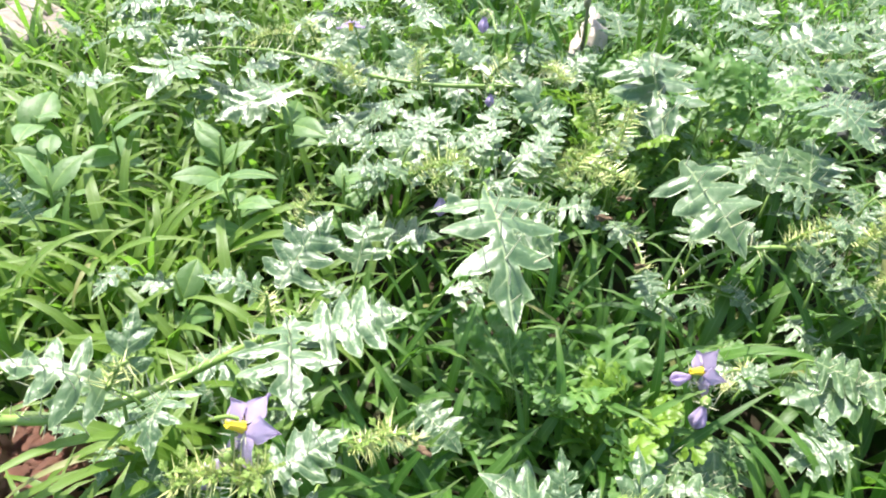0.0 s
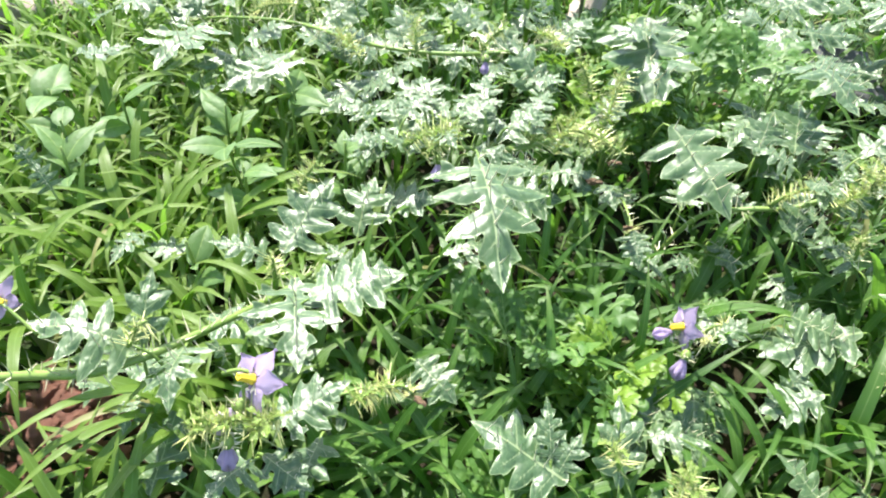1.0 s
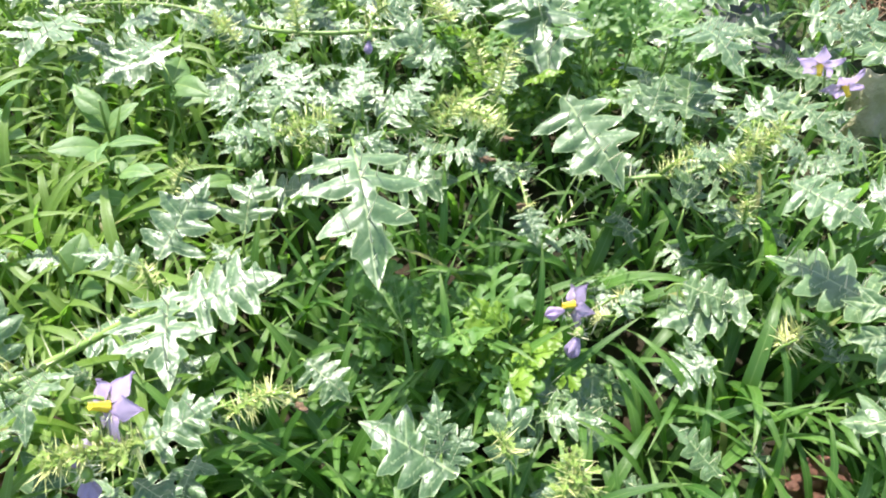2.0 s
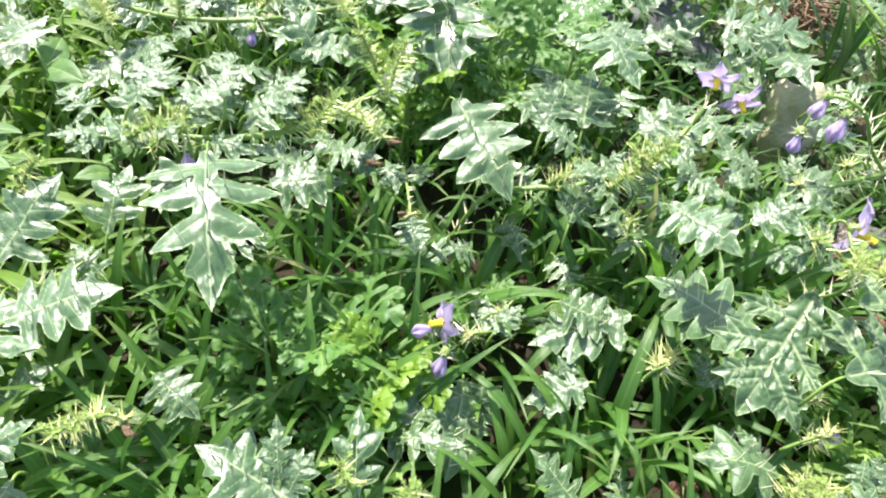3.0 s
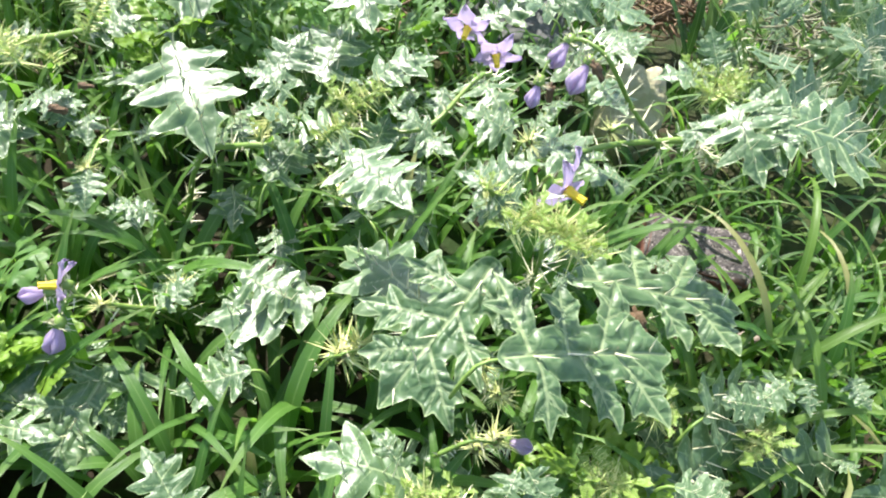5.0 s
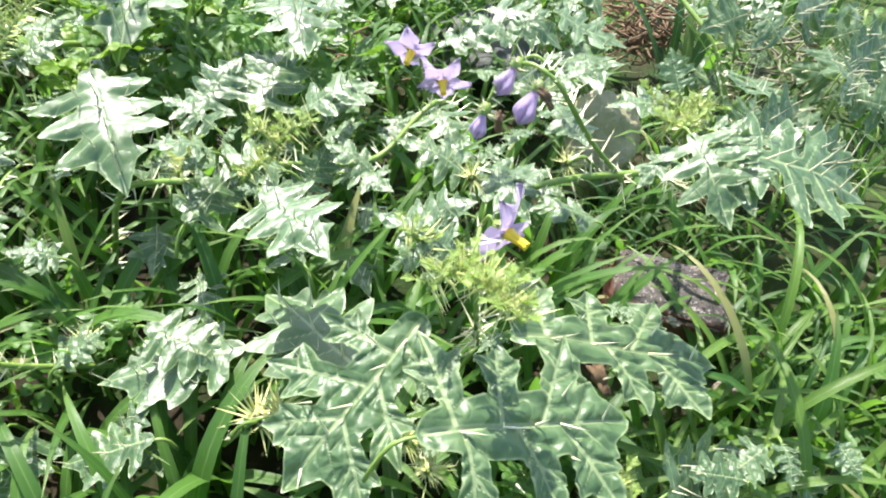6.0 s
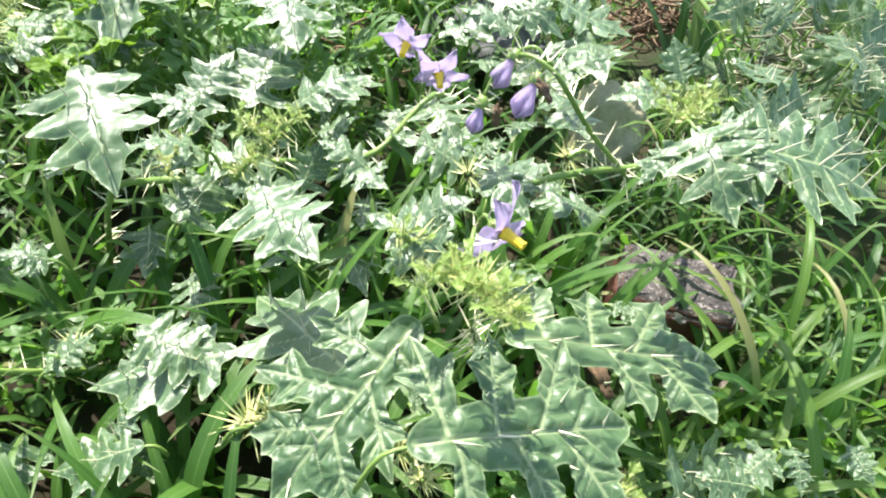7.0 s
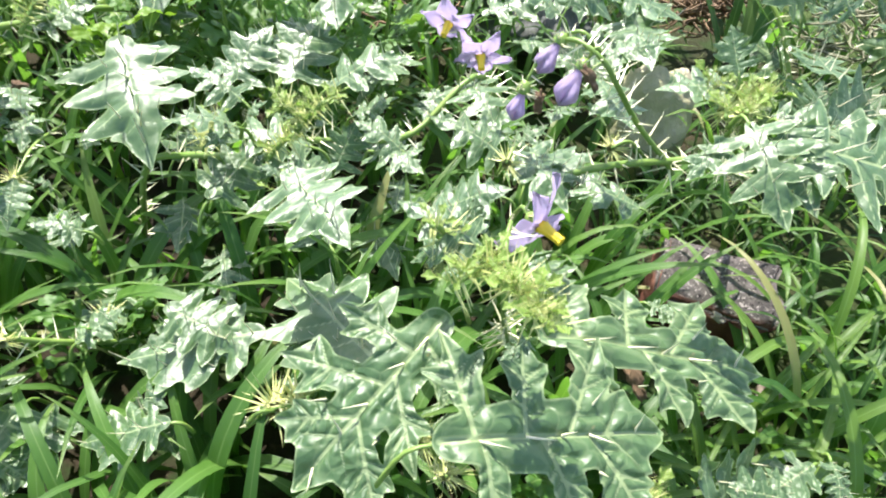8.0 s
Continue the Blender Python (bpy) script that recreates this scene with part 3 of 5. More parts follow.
def turf():
    """The mass of fine grass between the weeds."""
    rng = random.Random(5)
    verts, uvs, faces = [], [], []
    for k in range(22000):
        if k < 7600:
            x, y = rng.uniform(-0.65, 0.85), rng.uniform(0.0, 1.15)
        else:
            q, r = rng.uniform(0, 6.283), 0.35 + 3.3 * rng.random() ** 1.25
            x, y = 0.1 + r * math.cos(q), 0.5 + r * math.sin(q)
        if bare(x, y) or (0.34 < x < 1.2 and 0.46 < y < 1.1 and rng.random() < (0.85 if x > 0.46 and y < 0.95 else 0.65)) or (0.40 < x < 0.66 and 0.2 < y < 0.47 and rng.random() < 0.55):
            continue
        far = min(1.6, max(0.0, math.hypot(x - 0.1, y - 0.4) - 0.7))
        length = rng.uniform(0.045, 0.125) * (1 + 0.5 * far)
        v, t, f = grass_strip(length, rng.uniform(0.0040, 0.0100) * (1 + far), rng.uniform(0.05, 0.7), rng.uniform(0.9, 3.0), 6)
        turn = Matrix.Translation((x, y, -0.006)) @ pose(0, 0, 0, 0, 0, rng.uniform(0, 360))
        n = len(verts)
        verts += [turn @ Vector(p) for p in v]
        uvs += t
        faces += [tuple(n + i for i in q) for q in f]
    ob = new("grass", mesh_of("grass", verts, faces, TURF, uvs))
    tagged(ob, "fine bright green grass growing among the weeds", "grass", kind="stuff")


turf()

BLADES, YELLOW_BLADES, OLIVE_BLADES, SHADED_BLADES = [], [], [], []
for k in range(10):
    rng = random.Random(40 + k)
    v, t, f = grass_strip(1.0, rng.uniform(0.05, 0.08), rng.uniform(0.05, 0.45), rng.uniform(1.0, 2.0) if k % 2 else rng.uniform(1.9, 3.2), 14)
    BLADES.append(mesh_of("blade", v, f, GRASS, t))
    YELLOW_BLADES.append(mesh_of("blade", v, f, YELLOW_GRASS, t))
    OLIVE_BLADES.append(mesh_of("blade", v, f, OLIVE_GRASS, t))
    SHADED_BLADES.append(mesh_of("blade", v, f, SHADED_GRASS, t))


def grass_tuft(x, y, count, length, wide=1.0, nodding=False, label="tuft of broad arching bright green grass blades", blades=BLADES):
    """A tuft of broad blades; nodding: only those that bend far over."""
    rng = random.Random(int(1000 * x) * 7 + int(1000 * y))
    ob = thing("grass_tuft", (x, y, -0.006), label, "grass", "grass tufts among the weeds")
    for k in range(count):
        turn = rng.uniform(0, 360)
        size = length * rng.uniform(0.6, 1.15)
        m = pose(x + rng.uniform(-0.018, 0.018), y + rng.uniform(-0.018, 0.018), -0.006, rng.uniform(-8, 8), rng.uniform(-6, 12), turn)
        part("blade", rng.choice(blades[::2] if nodding else blades), ob, m @ Matrix.Diagonal((size, size * wide * rng.uniform(0.8, 1.2), size, 1)))
    return ob


# ---------------------------------------------------------------- nightshade

LEAVES, SPINES, ROOTS = [], [], []
# pairs of lobes, half width, lobe width, body, lean of the first and last lobes, fold, arch, roof fold, shoulder teeth, roundness
for k, (pairs, half, r, body, lean, fold, arch, ridge, shoulder, blunt) in enumerate((
        (3, 0.37, 0.062, 0.066, (-12, 22), 0.10, 0.07, 0.42, 0.25, 3.4),
        (3, 0.35, 0.068, 0.108, (2, 30), 0.04, 0.03, 0.38, 0.3, 5.0),
        (2, 0.38, 0.086, 0.092, (10, 40), 0.10, 0.10, 0.45, 0.5, 3.6),
        (3, 0.37, 0.060, 0.062, (-8, 30), 0.16, 0.05, 0.45, 0.4, 3.6),
        (3, 0.35, 0.058, 0.060, (-2, 32), 0.10, 0.09, 0.45, 0.6, 3.2),
        (3, 0.36, 0.064, 0.105, (6, 36), 0.00, 0.02, 0.38, 0.5, 4.5),
        (3, 0.38, 0.056, 0.058, (0, 36), 0.12, 0.12, 0.50, 0.8, 3.2),
        (3, 0.36, 0.063, 0.078, (-10, 28), 0.08, -0.03, 0.40, 0.5, 4.0))):
    LEAVES.append(nightshade_blade("leaf", 100 + k, LEAF, pairs, half, r, body, lean, fold, arch, ridge, shoulder=shoulder, blunt=blunt))
    ROOTS.append(spine_roots(200 + k, pairs + 1, half, arch))
    SPINES.append(leaf_spines("spine_coat", ROOTS[-1], SPINE))
for k in range(2):
    LEAVES.append(lobed_mesh("broad_leaf", 130 + k, BROAD_LEAF, 3, 0.41, 0.060, 0.108, ((6, 24, 40), (-4, 12, 30))[k], 2, 0.05, (0.03, 0.04)[k], 0.055, 116, 3.0, 0.009))
    ROOTS.append(spine_roots(230 + k, 2, 0.40, 0.05, 0.11))
    SPINES.append(leaf_spines("spine_coat", ROOTS[-1], SPINE))
TIP_LEAVES = [lobed_mesh("young_leaf", 300 + k, SHOOT, 3, 0.17, 0.024, 0.022, (30, 42, 52), 0, 0.5, 0.08, 0.10, 36, 2.5, 0.008) for k in range(3)]
TIP_SPINES = [leaf_spines("spine_coat", [(a, b, 0.7 * r) for a, b, r in spine_roots(310 + k, 11, 0.25, 0.05, 0.62)], YOUNG_SPINE) for k in range(3)]


def facing(place, way, turn=0.0):
    m = Vector(way).to_track_quat("Z", "Y").to_matrix().to_4x4()
    m.translation = place
    return m @ pose(0, 0, 0, 0, 0, turn)


def nightshade(place, label):
    return thing("nightshade_plant", place, label, "weed", "prickly nightshade plants")


def leaf(plant, base, tip, kind=0, roll=0.0, wide=1.0, coat=False, face=(0, -0.1, 1)):
    """A lobed leaf from base to tip, with its spines and its stalk."""
    base, tip = Vector(base), Vector(tip)
    size = (tip - base).length / 1.02
    m = axes(base, tip, roll, face) @ Matrix.Diagonal((size * wide, size, size, 1))
    ob = part("leaf", LEAVES[kind], plant, m)
    if coat:
        fine("spine_coat", SPINES[kind], ob)
    else:
        for root, point, r in ROOTS[kind]:
            way = Vector(point) - Vector(root)
            part("spine", SPINE_MESH, ob, facing(root, way) @ Matrix.Diagonal((r, r, way.length, 1)))
    back = (tip - base) * -0.22
    start = base + back + Vector((0, 0, -0.3 * size))
    part("petiole", tube_mesh("petiole", [start, base + 0.55 * back + Vector((0, 0, -0.06 * size)), base + 0.06 * (tip - base)], 0.0011, 0.0007, STEM, 5, 3), plant)
    return ob


def thicket(plant, box, count, seed, low=0.09, high=0.15, size=(0.04, 0.075), face=(0, -0.05, 1)):
    """Leaves that fill the stretch x0, x1, y0, y1, turned every way and nodding a little."""
    rng = random.Random(seed)
    x0, x1, y0, y1 = box
    taken = []
    for _ in range(count * 8):
        if len(taken) == count:
            break
        x, y = rng.uniform(x0, x1), rng.uniform(y0, y1)
        if any((x - a) ** 2 + (y - b) ** 2 < 0.034 ** 2 for a, b in taken):
            continue
        taken.append((x, y))
        q, reach, z = rng.uniform(0, 6.283), rng.uniform(*size), rng.uniform(low, high)
        way = Vector((math.cos(q), math.sin(q), rng.uniform(-0.25, 0.35)))
        mid = Vector((x, y, z))
        leaf(plant, mid - 0.5 * reach * way, mid + 0.5 * reach * way, rng.randrange(8), rng.uniform(-22, 22), rng.uniform(0.85, 1.15), True, face)


def stem(plant, points, r0, r1, old=False):
    ob = part("stem", tube_mesh("stem", points, r0, r1, WOODY if old else STEM, seed=len(points)), plant, None, "")
    fine("prickle_coat", stem_spines(points, len(points)), ob)
    return ob


def shoot(plant, base, tip, count=9, size=0.022):
    """A growing tip: crowded young folded leaves bristling with spines."""
    rng = random.Random(int(base[0] * 5000) + int(base[1] * 3000))
    base, tip = Vector(base), Vector(tip)
    bend = base.lerp(tip, 0.5) + Vector((0, 0, 0.004))
    ob = part("shoot", tube_mesh("shoot", [base, bend, tip], 0.0016, 0.001, STEM, 6, 4), plant)
    fine("prickle_coat", stem_spines([base, bend, tip], count, 0.0006, 0.0135, YOUNG_SPINE), ob)
    for k in range(count):
        s = (k + 0.5) / count
        q = k * 2.4 + rng.uniform(-0.4, 0.4)
        start = base.lerp(tip, s) + Vector((0, 0, 0.003))
        way = Vector((math.cos(q), math.sin(q), rng.uniform(0.1, 0.9)))
        reach = size * rng.uniform(0.30, 0.70)
        kind = rng.randrange(3)
        m = axes(start, start + way, rng.uniform(-30, 30)) @ Matrix.Scale(reach, 4)
        young = part("young_leaf", TIP_LEAVES[kind], plant, m)
        fine("spine_coat", TIP_SPINES[kind], young)


def petal_mesh():
    """One lobe of the corolla: joined to its neighbours below, drawn out to a point."""
    verts, uvs, faces = [], [], []
    for i in range(15):
        u = i / 14
        w = 0.05 + 0.72 * u if u < 0.42 else 0.352 * max(0.0, 1 - ((u - 0.42) / 0.58) ** 1.35) ** 0.9
        for j in range(-4, 5):
            v = j / 4
            z = 0.10 * u - 0.22 * u * u + 0.035 * math.cos(4 * math.pi * v) * u + 0.09 * v * v * math.sin(6 * u + 2 * v) - 0.05 * abs(v) * u
            verts.append((w * v, 0.04 + u * (1 - 0.05 * v * v), z))
            uvs.append((u, v))
    for i in range(14):
        for j in range(8):
            a = i * 9 + j
            faces.append((a, a + 1, a + 10, a + 9))
    return mesh_of("petal", verts, faces, PETAL, uvs)


PETAL_MESH = petal_mesh()
ANTHER_MESH = tube_mesh("anther", [(0, 0, 0), (0, 0.012, 0.25), (0, 0.0, 0.55), (0, -0.03, 0.66)], 0.085, 0.035, ANTHER, 7, 4, 0.02)


def calyx_mesh(r, long, material, seed, spines=26, stretch=1.0, tips=None):
    """A small cup bristling with spines, its mouth to +z."""
    rng = random.Random(seed)
    verts, faces = [], []
    rings, sides = 6, 10
    for i in range(rings + 1):
        s = i / rings
        w = r * (0.35 + 0.75 * math.sin(math.pi * (0.08 + 0.62 * s)))
        for k in range(sides):
            q = 2 * math.pi * k / sides
            verts.append(Vector((w * math.cos(q), w * math.sin(q), (s - 1) * 2 * r * stretch)))
    for i in range(rings):
        for k in range(sides):
            faces.append((i * sides + k, i * sides + (k + 1) % sides, (i + 1) * sides + (k + 1) % sides, (i + 1) * sides + k))
    faces.append(tuple(range(sides))[::-1])
    me = mesh_of("calyx", verts, faces, material)
    sv, sf = [], []
    for k in range(spines):
        q, s = rng.uniform(0, 6.283), rng.uniform(0.1, 1)
        w = r * 0.9
        start = Vector((w * math.cos(q), w * math.sin(q), (s - 1) * 2 * r * stretch))
        cone(sv, sf, start * 0.8, start + Vector((math.cos(q), math.sin(q), rng.uniform(-0.6, 0.8))).normalized() * long * rng.uniform(0.5, 1.1), 0.00055)
    return me, mesh_of("bristle_coat", sv, sf, tips or SPINE, smooth=False)


CALYX, CALYX_SPINES = calyx_mesh(0.0032, 0.006, STEM, 3)
BURR, BURR_SPINES = calyx_mesh(0.0026, 0.0125, STRAW, 4, 30, 1.3, YOUNG_SPINE)


def stalk(plant, start, end, r=0.0009, sag=0.006):
    start, end = Vector(start), Vector(end)
    mid = start.lerp(end, 0.55) + Vector((0, 0, sag))
    ob = part("stalk", tube_mesh("stalk", [start, mid, end], r * 1.2, r, STEM, 6, 5), plant)
    fine("prickle_coat", stem_spines([start, mid, end], 7, 0.004, 0.008), ob)


def flower(plant, place, way, size=0.014, turn=0.0, lift=0.0, root=None):
    """A five-lobed violet flower with a cone of yellow anthers; lift: degrees by which the lobes stand up."""
    m = facing(place, way, turn)
    ob = part("flower", CALYX, plant, m, "violet five-lobed flower with yellow anthers")
    fine("bristle_coat", CALYX_SPINES, ob)
    rng = random.Random(int(place[0] * 9999))
    for k in range(5):
        bend = lift + rng.uniform(-14, 14)
        part("petal", PETAL_MESH, ob, pose(0, 0, 0.0005, 0, 0, 72 * k + rng.uniform(-6, 6)) @ pose(0, 0, 0, bend, rng.uniform(-8, 8), 0) @ Matrix.Scale(size, 4), "violet crinkled petal" if k == 0 else "")
    for k in range(5):
        part("anther", ANTHER_MESH, ob, pose(0, 0, 0.0005, 0, 0, 72 * k + 20) @ pose(0, -0.0013, 0, -3, 0, 0) @ Matrix.Diagonal((1.15 * size, 1.15 * size, 0.8 * size, 1)))
    if root:
        stalk(plant, root, Vector(place) - Vector(way).normalized() * 0.006)
    return ob


def bud_mesh():
    """A half-closed corolla like a furled umbrella: five folds that end in points."""
    verts, faces = [], []
    rings, sides = 12, 30
    for i in range(rings + 1):
        s = i / rings
        w = 0.11 + 0.30 * math.sin(math.pi * 0.62 * s) ** 1.2 if s < 0.72 else 0.39 * (1 - (s - 0.72) / 0.28) ** 0.8 + 0.015
        for k in range(sides):
            q = 2 * math.pi * k / sides
            fold = 0.34 * s * math.cos(5 * q) + 0.12 * s * math.cos(15 * q + 2 * s)
            long = s * (1 + 0.12 * s * math.cos(5 * q))
            turn = q + 0.7 * s
            verts.append((w * (1 + fold) * math.cos(turn), w * (1 + fold) * math.sin(turn), long))
    for i in range(rings):
        for k in range(sides):
            faces.append((i * sides + k, i * sides + (k + 1) % sides, (i + 1) * sides + (k + 1) % sides, (i + 1) * sides + k))
    faces.append(tuple(range(len(verts) - sides, len(verts))))
    return mesh_of("corolla", verts, faces, BUD)


BUD_MESH = bud_mesh()


def bud(plant, place, way, size=0.015, root=None):
    m = facing(place, way)
    ob = part("bud", CALYX, plant, m, "closed violet flower bud")
    fine("bristle_coat", CALYX_SPINES, ob)
    part("corolla", BUD_MESH, ob, Matrix.Translation((0, 0, -0.001)) @ Matrix.Diagonal((0.78 * size, 0.78 * size, size, 1)))
    if root:
        stalk(plant, root, Vector(place) - Vector(way).normalized() * 0.006)
    return ob


WITHERED = rock_mesh("withered_flower", 21, (0.45, 0.45, 1.0), DRY, 0.9)


def withered(plant, place, way, size=0.006):
    """A shrivelled brown flower."""
    return part("withered_flower", WITHERED, plant, facing(place, way) @ Matrix.Scale(size, 4), "shrivelled brown flower remains")


def burr(plant, place, way, size=1.0, root=None):
    ob = part("calyx", BURR, plant, facing(place, way) @ Matrix.Scale(size, 4), "pale spiny seed calyx")
    fine("bristle_coat", BURR_SPINES, ob)
    if root:
        stalk(plant, root, place)
    return ob



# sprawling prickly nightshade with silvery lobed leaves and thick green stem
trailing = nightshade((-0.196, 0.363, 0.000), "sprawling prickly nightshade with silvery lobed leaves and thick green stem")
stem(trailing, [(-0.336, 0.165, 0.100), (-0.284, 0.166, 0.112), (-0.252, 0.167, 0.118), (-0.226, 0.178, 0.122), (-0.205, 0.204, 0.115), (-0.179, 0.262, 0.090), (-0.177, 0.322, 0.050), (-0.183, 0.385, 0.000)], 0.003, 0.002)
leaf(trailing, (-0.227, 0.179, 0.130), (-0.283, 0.177, 0.145), 0, 0, 1.04)
leaf(trailing, (-0.226, 0.183, 0.125), (-0.228, 0.216, 0.155), 2, 10, 0.76)
leaf(trailing, (-0.185, 0.275, 0.110), (-0.224, 0.270, 0.125), 4, 0, 0.95)
leaf(trailing, (-0.178, 0.282, 0.110), (-0.156, 0.339, 0.135), 1, 0, 0.95)
leaf(trailing, (-0.142, 0.337, 0.080), (-0.137, 0.387, 0.100), 2, 0, 1.04)
leaf(trailing, (-0.282, 0.297, 0.100), (-0.286, 0.255, 0.108), 4, 0, 0.66)
leaf(trailing, (-0.146, 0.231, 0.125), (-0.091, 0.251, 0.136), 1, -8, 1.19)
leaf(trailing, (-0.163, 0.254, 0.115), (-0.141, 0.180, 0.121), 3, 0, 0.95)
leaf(trailing, (-0.207, 0.190, 0.120), (-0.199, 0.146, 0.125), 6, 10, 1.04)
leaf(trailing, (-0.181, 0.183, 0.120), (-0.188, 0.180, 0.140), 2, 0, 0.76)
leaf(trailing, (-0.146, 0.150, 0.115), (-0.110, 0.177, 0.125), 5, 0, 0.95)
leaf(trailing, (-0.154, 0.136, 0.105), (-0.170, 0.109, 0.110), 0, 0, 1.14)
leaf(trailing, (-0.149, 0.139, 0.105), (-0.121, 0.125, 0.100), 5, 0, 0.95)
leaf(trailing, (-0.084, 0.235, 0.070), (-0.054, 0.213, 0.060), 1, 0, 1.14)
leaf(trailing, (-0.250, 0.191, 0.060), (-0.250, 0.166, 0.060), 6, 0, 1.14)
shoot(trailing, (-0.180, 0.131, 0.130), (-0.157, 0.134, 0.140), 16, 0.02)
shoot(trailing, (-0.151, 0.134, 0.130), (-0.137, 0.140, 0.140), 15, 0.02)
shoot(trailing, (-0.112, 0.176, 0.105), (-0.090, 0.186, 0.110), 14, 0.018)
shoot(trailing, (-0.139, 0.144, 0.130), (-0.171, 0.131, 0.140), 15, 0.02)
shoot(trailing, (-0.228, 0.175, 0.135), (-0.217, 0.181, 0.150), 10, 0.016)
shoot(trailing, (-0.180, 0.325, 0.120), (-0.168, 0.344, 0.140), 12, 0.02)
shoot(trailing, (-0.181, 0.266, 0.100), (-0.180, 0.265, 0.120), 9, 0.016)
flower(trailing, (-0.152, 0.153, 0.150), (-0.45, -0.40, 0.65), 0.0175, 20, -10, (-0.170, 0.158, 0.145))
bud(trailing, (-0.159, 0.142, 0.140), (-0.6, -0.5, -0.5), 0.016, (-0.154, 0.149, 0.150))
bud(trailing, (-0.160, 0.128, 0.130), (0, -0.4, -1), 0.014, (-0.164, 0.150, 0.130))
burr(trailing, (-0.094, 0.191, 0.100), (0.3, -0.6, 0.5), 1.1, (-0.129, 0.177, 0.100))
burr(trailing, (-0.105, 0.184, 0.100), (-0.3, -0.6, 0.5), 0.9, (-0.129, 0.177, 0.100))
burr(trailing, (-0.080, 0.189, 0.100), (0.6, -0.6, 0.2), 0.8, (-0.094, 0.191, 0.100))
withered(trailing, (-0.075, 0.182, 0.105), (0.5, -0.6, 0.3), 0.0042)
flower(trailing, (-0.318, 0.200, 0.130), (0.9, -0.3, 0.2), 0.015, 0, 10, (-0.290, 0.187, 0.120))

# sprawling prickly nightshade with silvery lobed leaves and crowded spiny young shoots
arching = nightshade((0.088, 0.603, 0.000), "sprawling prickly nightshade with silvery lobed leaves and crowded spiny young shoots")
stem(arching, [(0.106, 0.606, 0.000), (0.064, 0.533, 0.100), (0.021, 0.435, 0.132), (-0.020, 0.374, 0.148), (-0.062, 0.349, 0.158), (-0.101, 0.347, 0.160), (-0.136, 0.335, 0.160)], 0.0027, 0.0016)
leaf(arching, (-0.057, 0.320, 0.173), (-0.035, 0.221, 0.155), 0, -4, 0.85)
leaf(arching, (-0.014, 0.479, 0.130), (-0.047, 0.510, 0.165), 2, 0, 0.95)
leaf(arching, (-0.027, 0.482, 0.140), (0.005, 0.465, 0.150), 5, 0, 0.95)
leaf(arching, (0.080, 0.592, 0.150), (0.087, 0.481, 0.118), 1, 0, 1.04)
leaf(arching, (0.087, 0.570, 0.150), (0.041, 0.540, 0.154), 2, 0, 0.95)
leaf(arching, (0.091, 0.443, 0.130), (0.133, 0.369, 0.103), 1, 0, 1.09)
leaf(arching, (0.061, 0.360, 0.090), (0.066, 0.335, 0.078), 1, 0, 1.28)
leaf(arching, (-0.080, 0.358, 0.155), (-0.088, 0.393, 0.170), 0, 0, 0.95)
leaf(arching, (-0.110, 0.356, 0.155), (-0.126, 0.386, 0.170), 2, 0, 0.95)
leaf(arching, (-0.115, 0.343, 0.160), (-0.145, 0.330, 0.155), 4, 0, 0.85)
leaf(arching, (-0.094, 0.345, 0.160), (-0.136, 0.338, 0.170), 1, 0, 0.95)
leaf(arching, (-0.047, 0.364, 0.155), (-0.011, 0.391, 0.165), 2, 0, 0.95)
leaf(arching, (-0.062, 0.368, 0.155), (-0.054, 0.391, 0.175), 4, 0, 0.95)
leaf(arching, (-0.065, 0.340, 0.160), (-0.030, 0.330, 0.165), 2, 10, 0.76)
leaf(arching, (-0.164, 0.525, 0.140), (-0.194, 0.531, 0.150), 1, 0, 0.95)
leaf(arching, (0.032, 0.407, 0.090), (0.009, 0.408, 0.100), 1, 0, 1.04, face=(0.25, -0.8, 1))
leaf(arching, (0.041, 0.416, 0.090), (0.051, 0.384, 0.089), 2, 0, 0.95)
shoot(arching, (-0.107, 0.335, 0.165), (-0.073, 0.345, 0.175), 18, 0.02)
shoot(arching, (-0.006, 0.364, 0.150), (0.008, 0.389, 0.165), 15, 0.02)
shoot(arching, (0.010, 0.396, 0.150), (0.041, 0.363, 0.155), 13, 0.02)
shoot(arching, (0.029, 0.474, 0.130), (0.015, 0.480, 0.160), 15, 0.022)
shoot(arching, (-0.092, 0.327, 0.165), (-0.069, 0.333, 0.175), 16, 0.02)
shoot(arching, (0.037, 0.437, 0.130), (0.050, 0.479, 0.155), 16, 0.02)
shoot(arching, (-0.017, 0.569, 0.140), (0.005, 0.519, 0.150), 10, 0.02)
shoot(arching, (-0.024, 0.371, 0.150), (-0.006, 0.381, 0.160), 10, 0.018)
shoot(arching, (0.012, 0.421, 0.130), (0.031, 0.416, 0.120), 12, 0.02)
for x, y, z, turn, size, kind in ((-0.128, 0.346, 0.172, 150, 0.030, 6), (-0.108, 0.352, 0.176, 60, 0.034, 0), (-0.092, 0.362, 0.178, 110, 0.034, 3), (-0.072, 0.352, 0.180, 40, 0.030, 7), (-0.056, 0.366, 0.178, 95, 0.036, 4),
                                (-0.040, 0.352, 0.176, 20, 0.030, 2), (-0.118, 0.330, 0.170, 200, 0.028, 4), (-0.084, 0.338, 0.176, 300, 0.026, 6), (-0.024, 0.374, 0.170, 70, 0.032, 0), (-0.100, 0.374, 0.172, 130, 0.032, 7)):
    way = Vector((math.cos(radians(turn)), math.sin(radians(turn)), 0.22))
    leaf(arching, (x, y, z), Vector((x, y, z)) + size * way, kind, 0, 0.95, True, face=(-0.1, -0.15, 1))
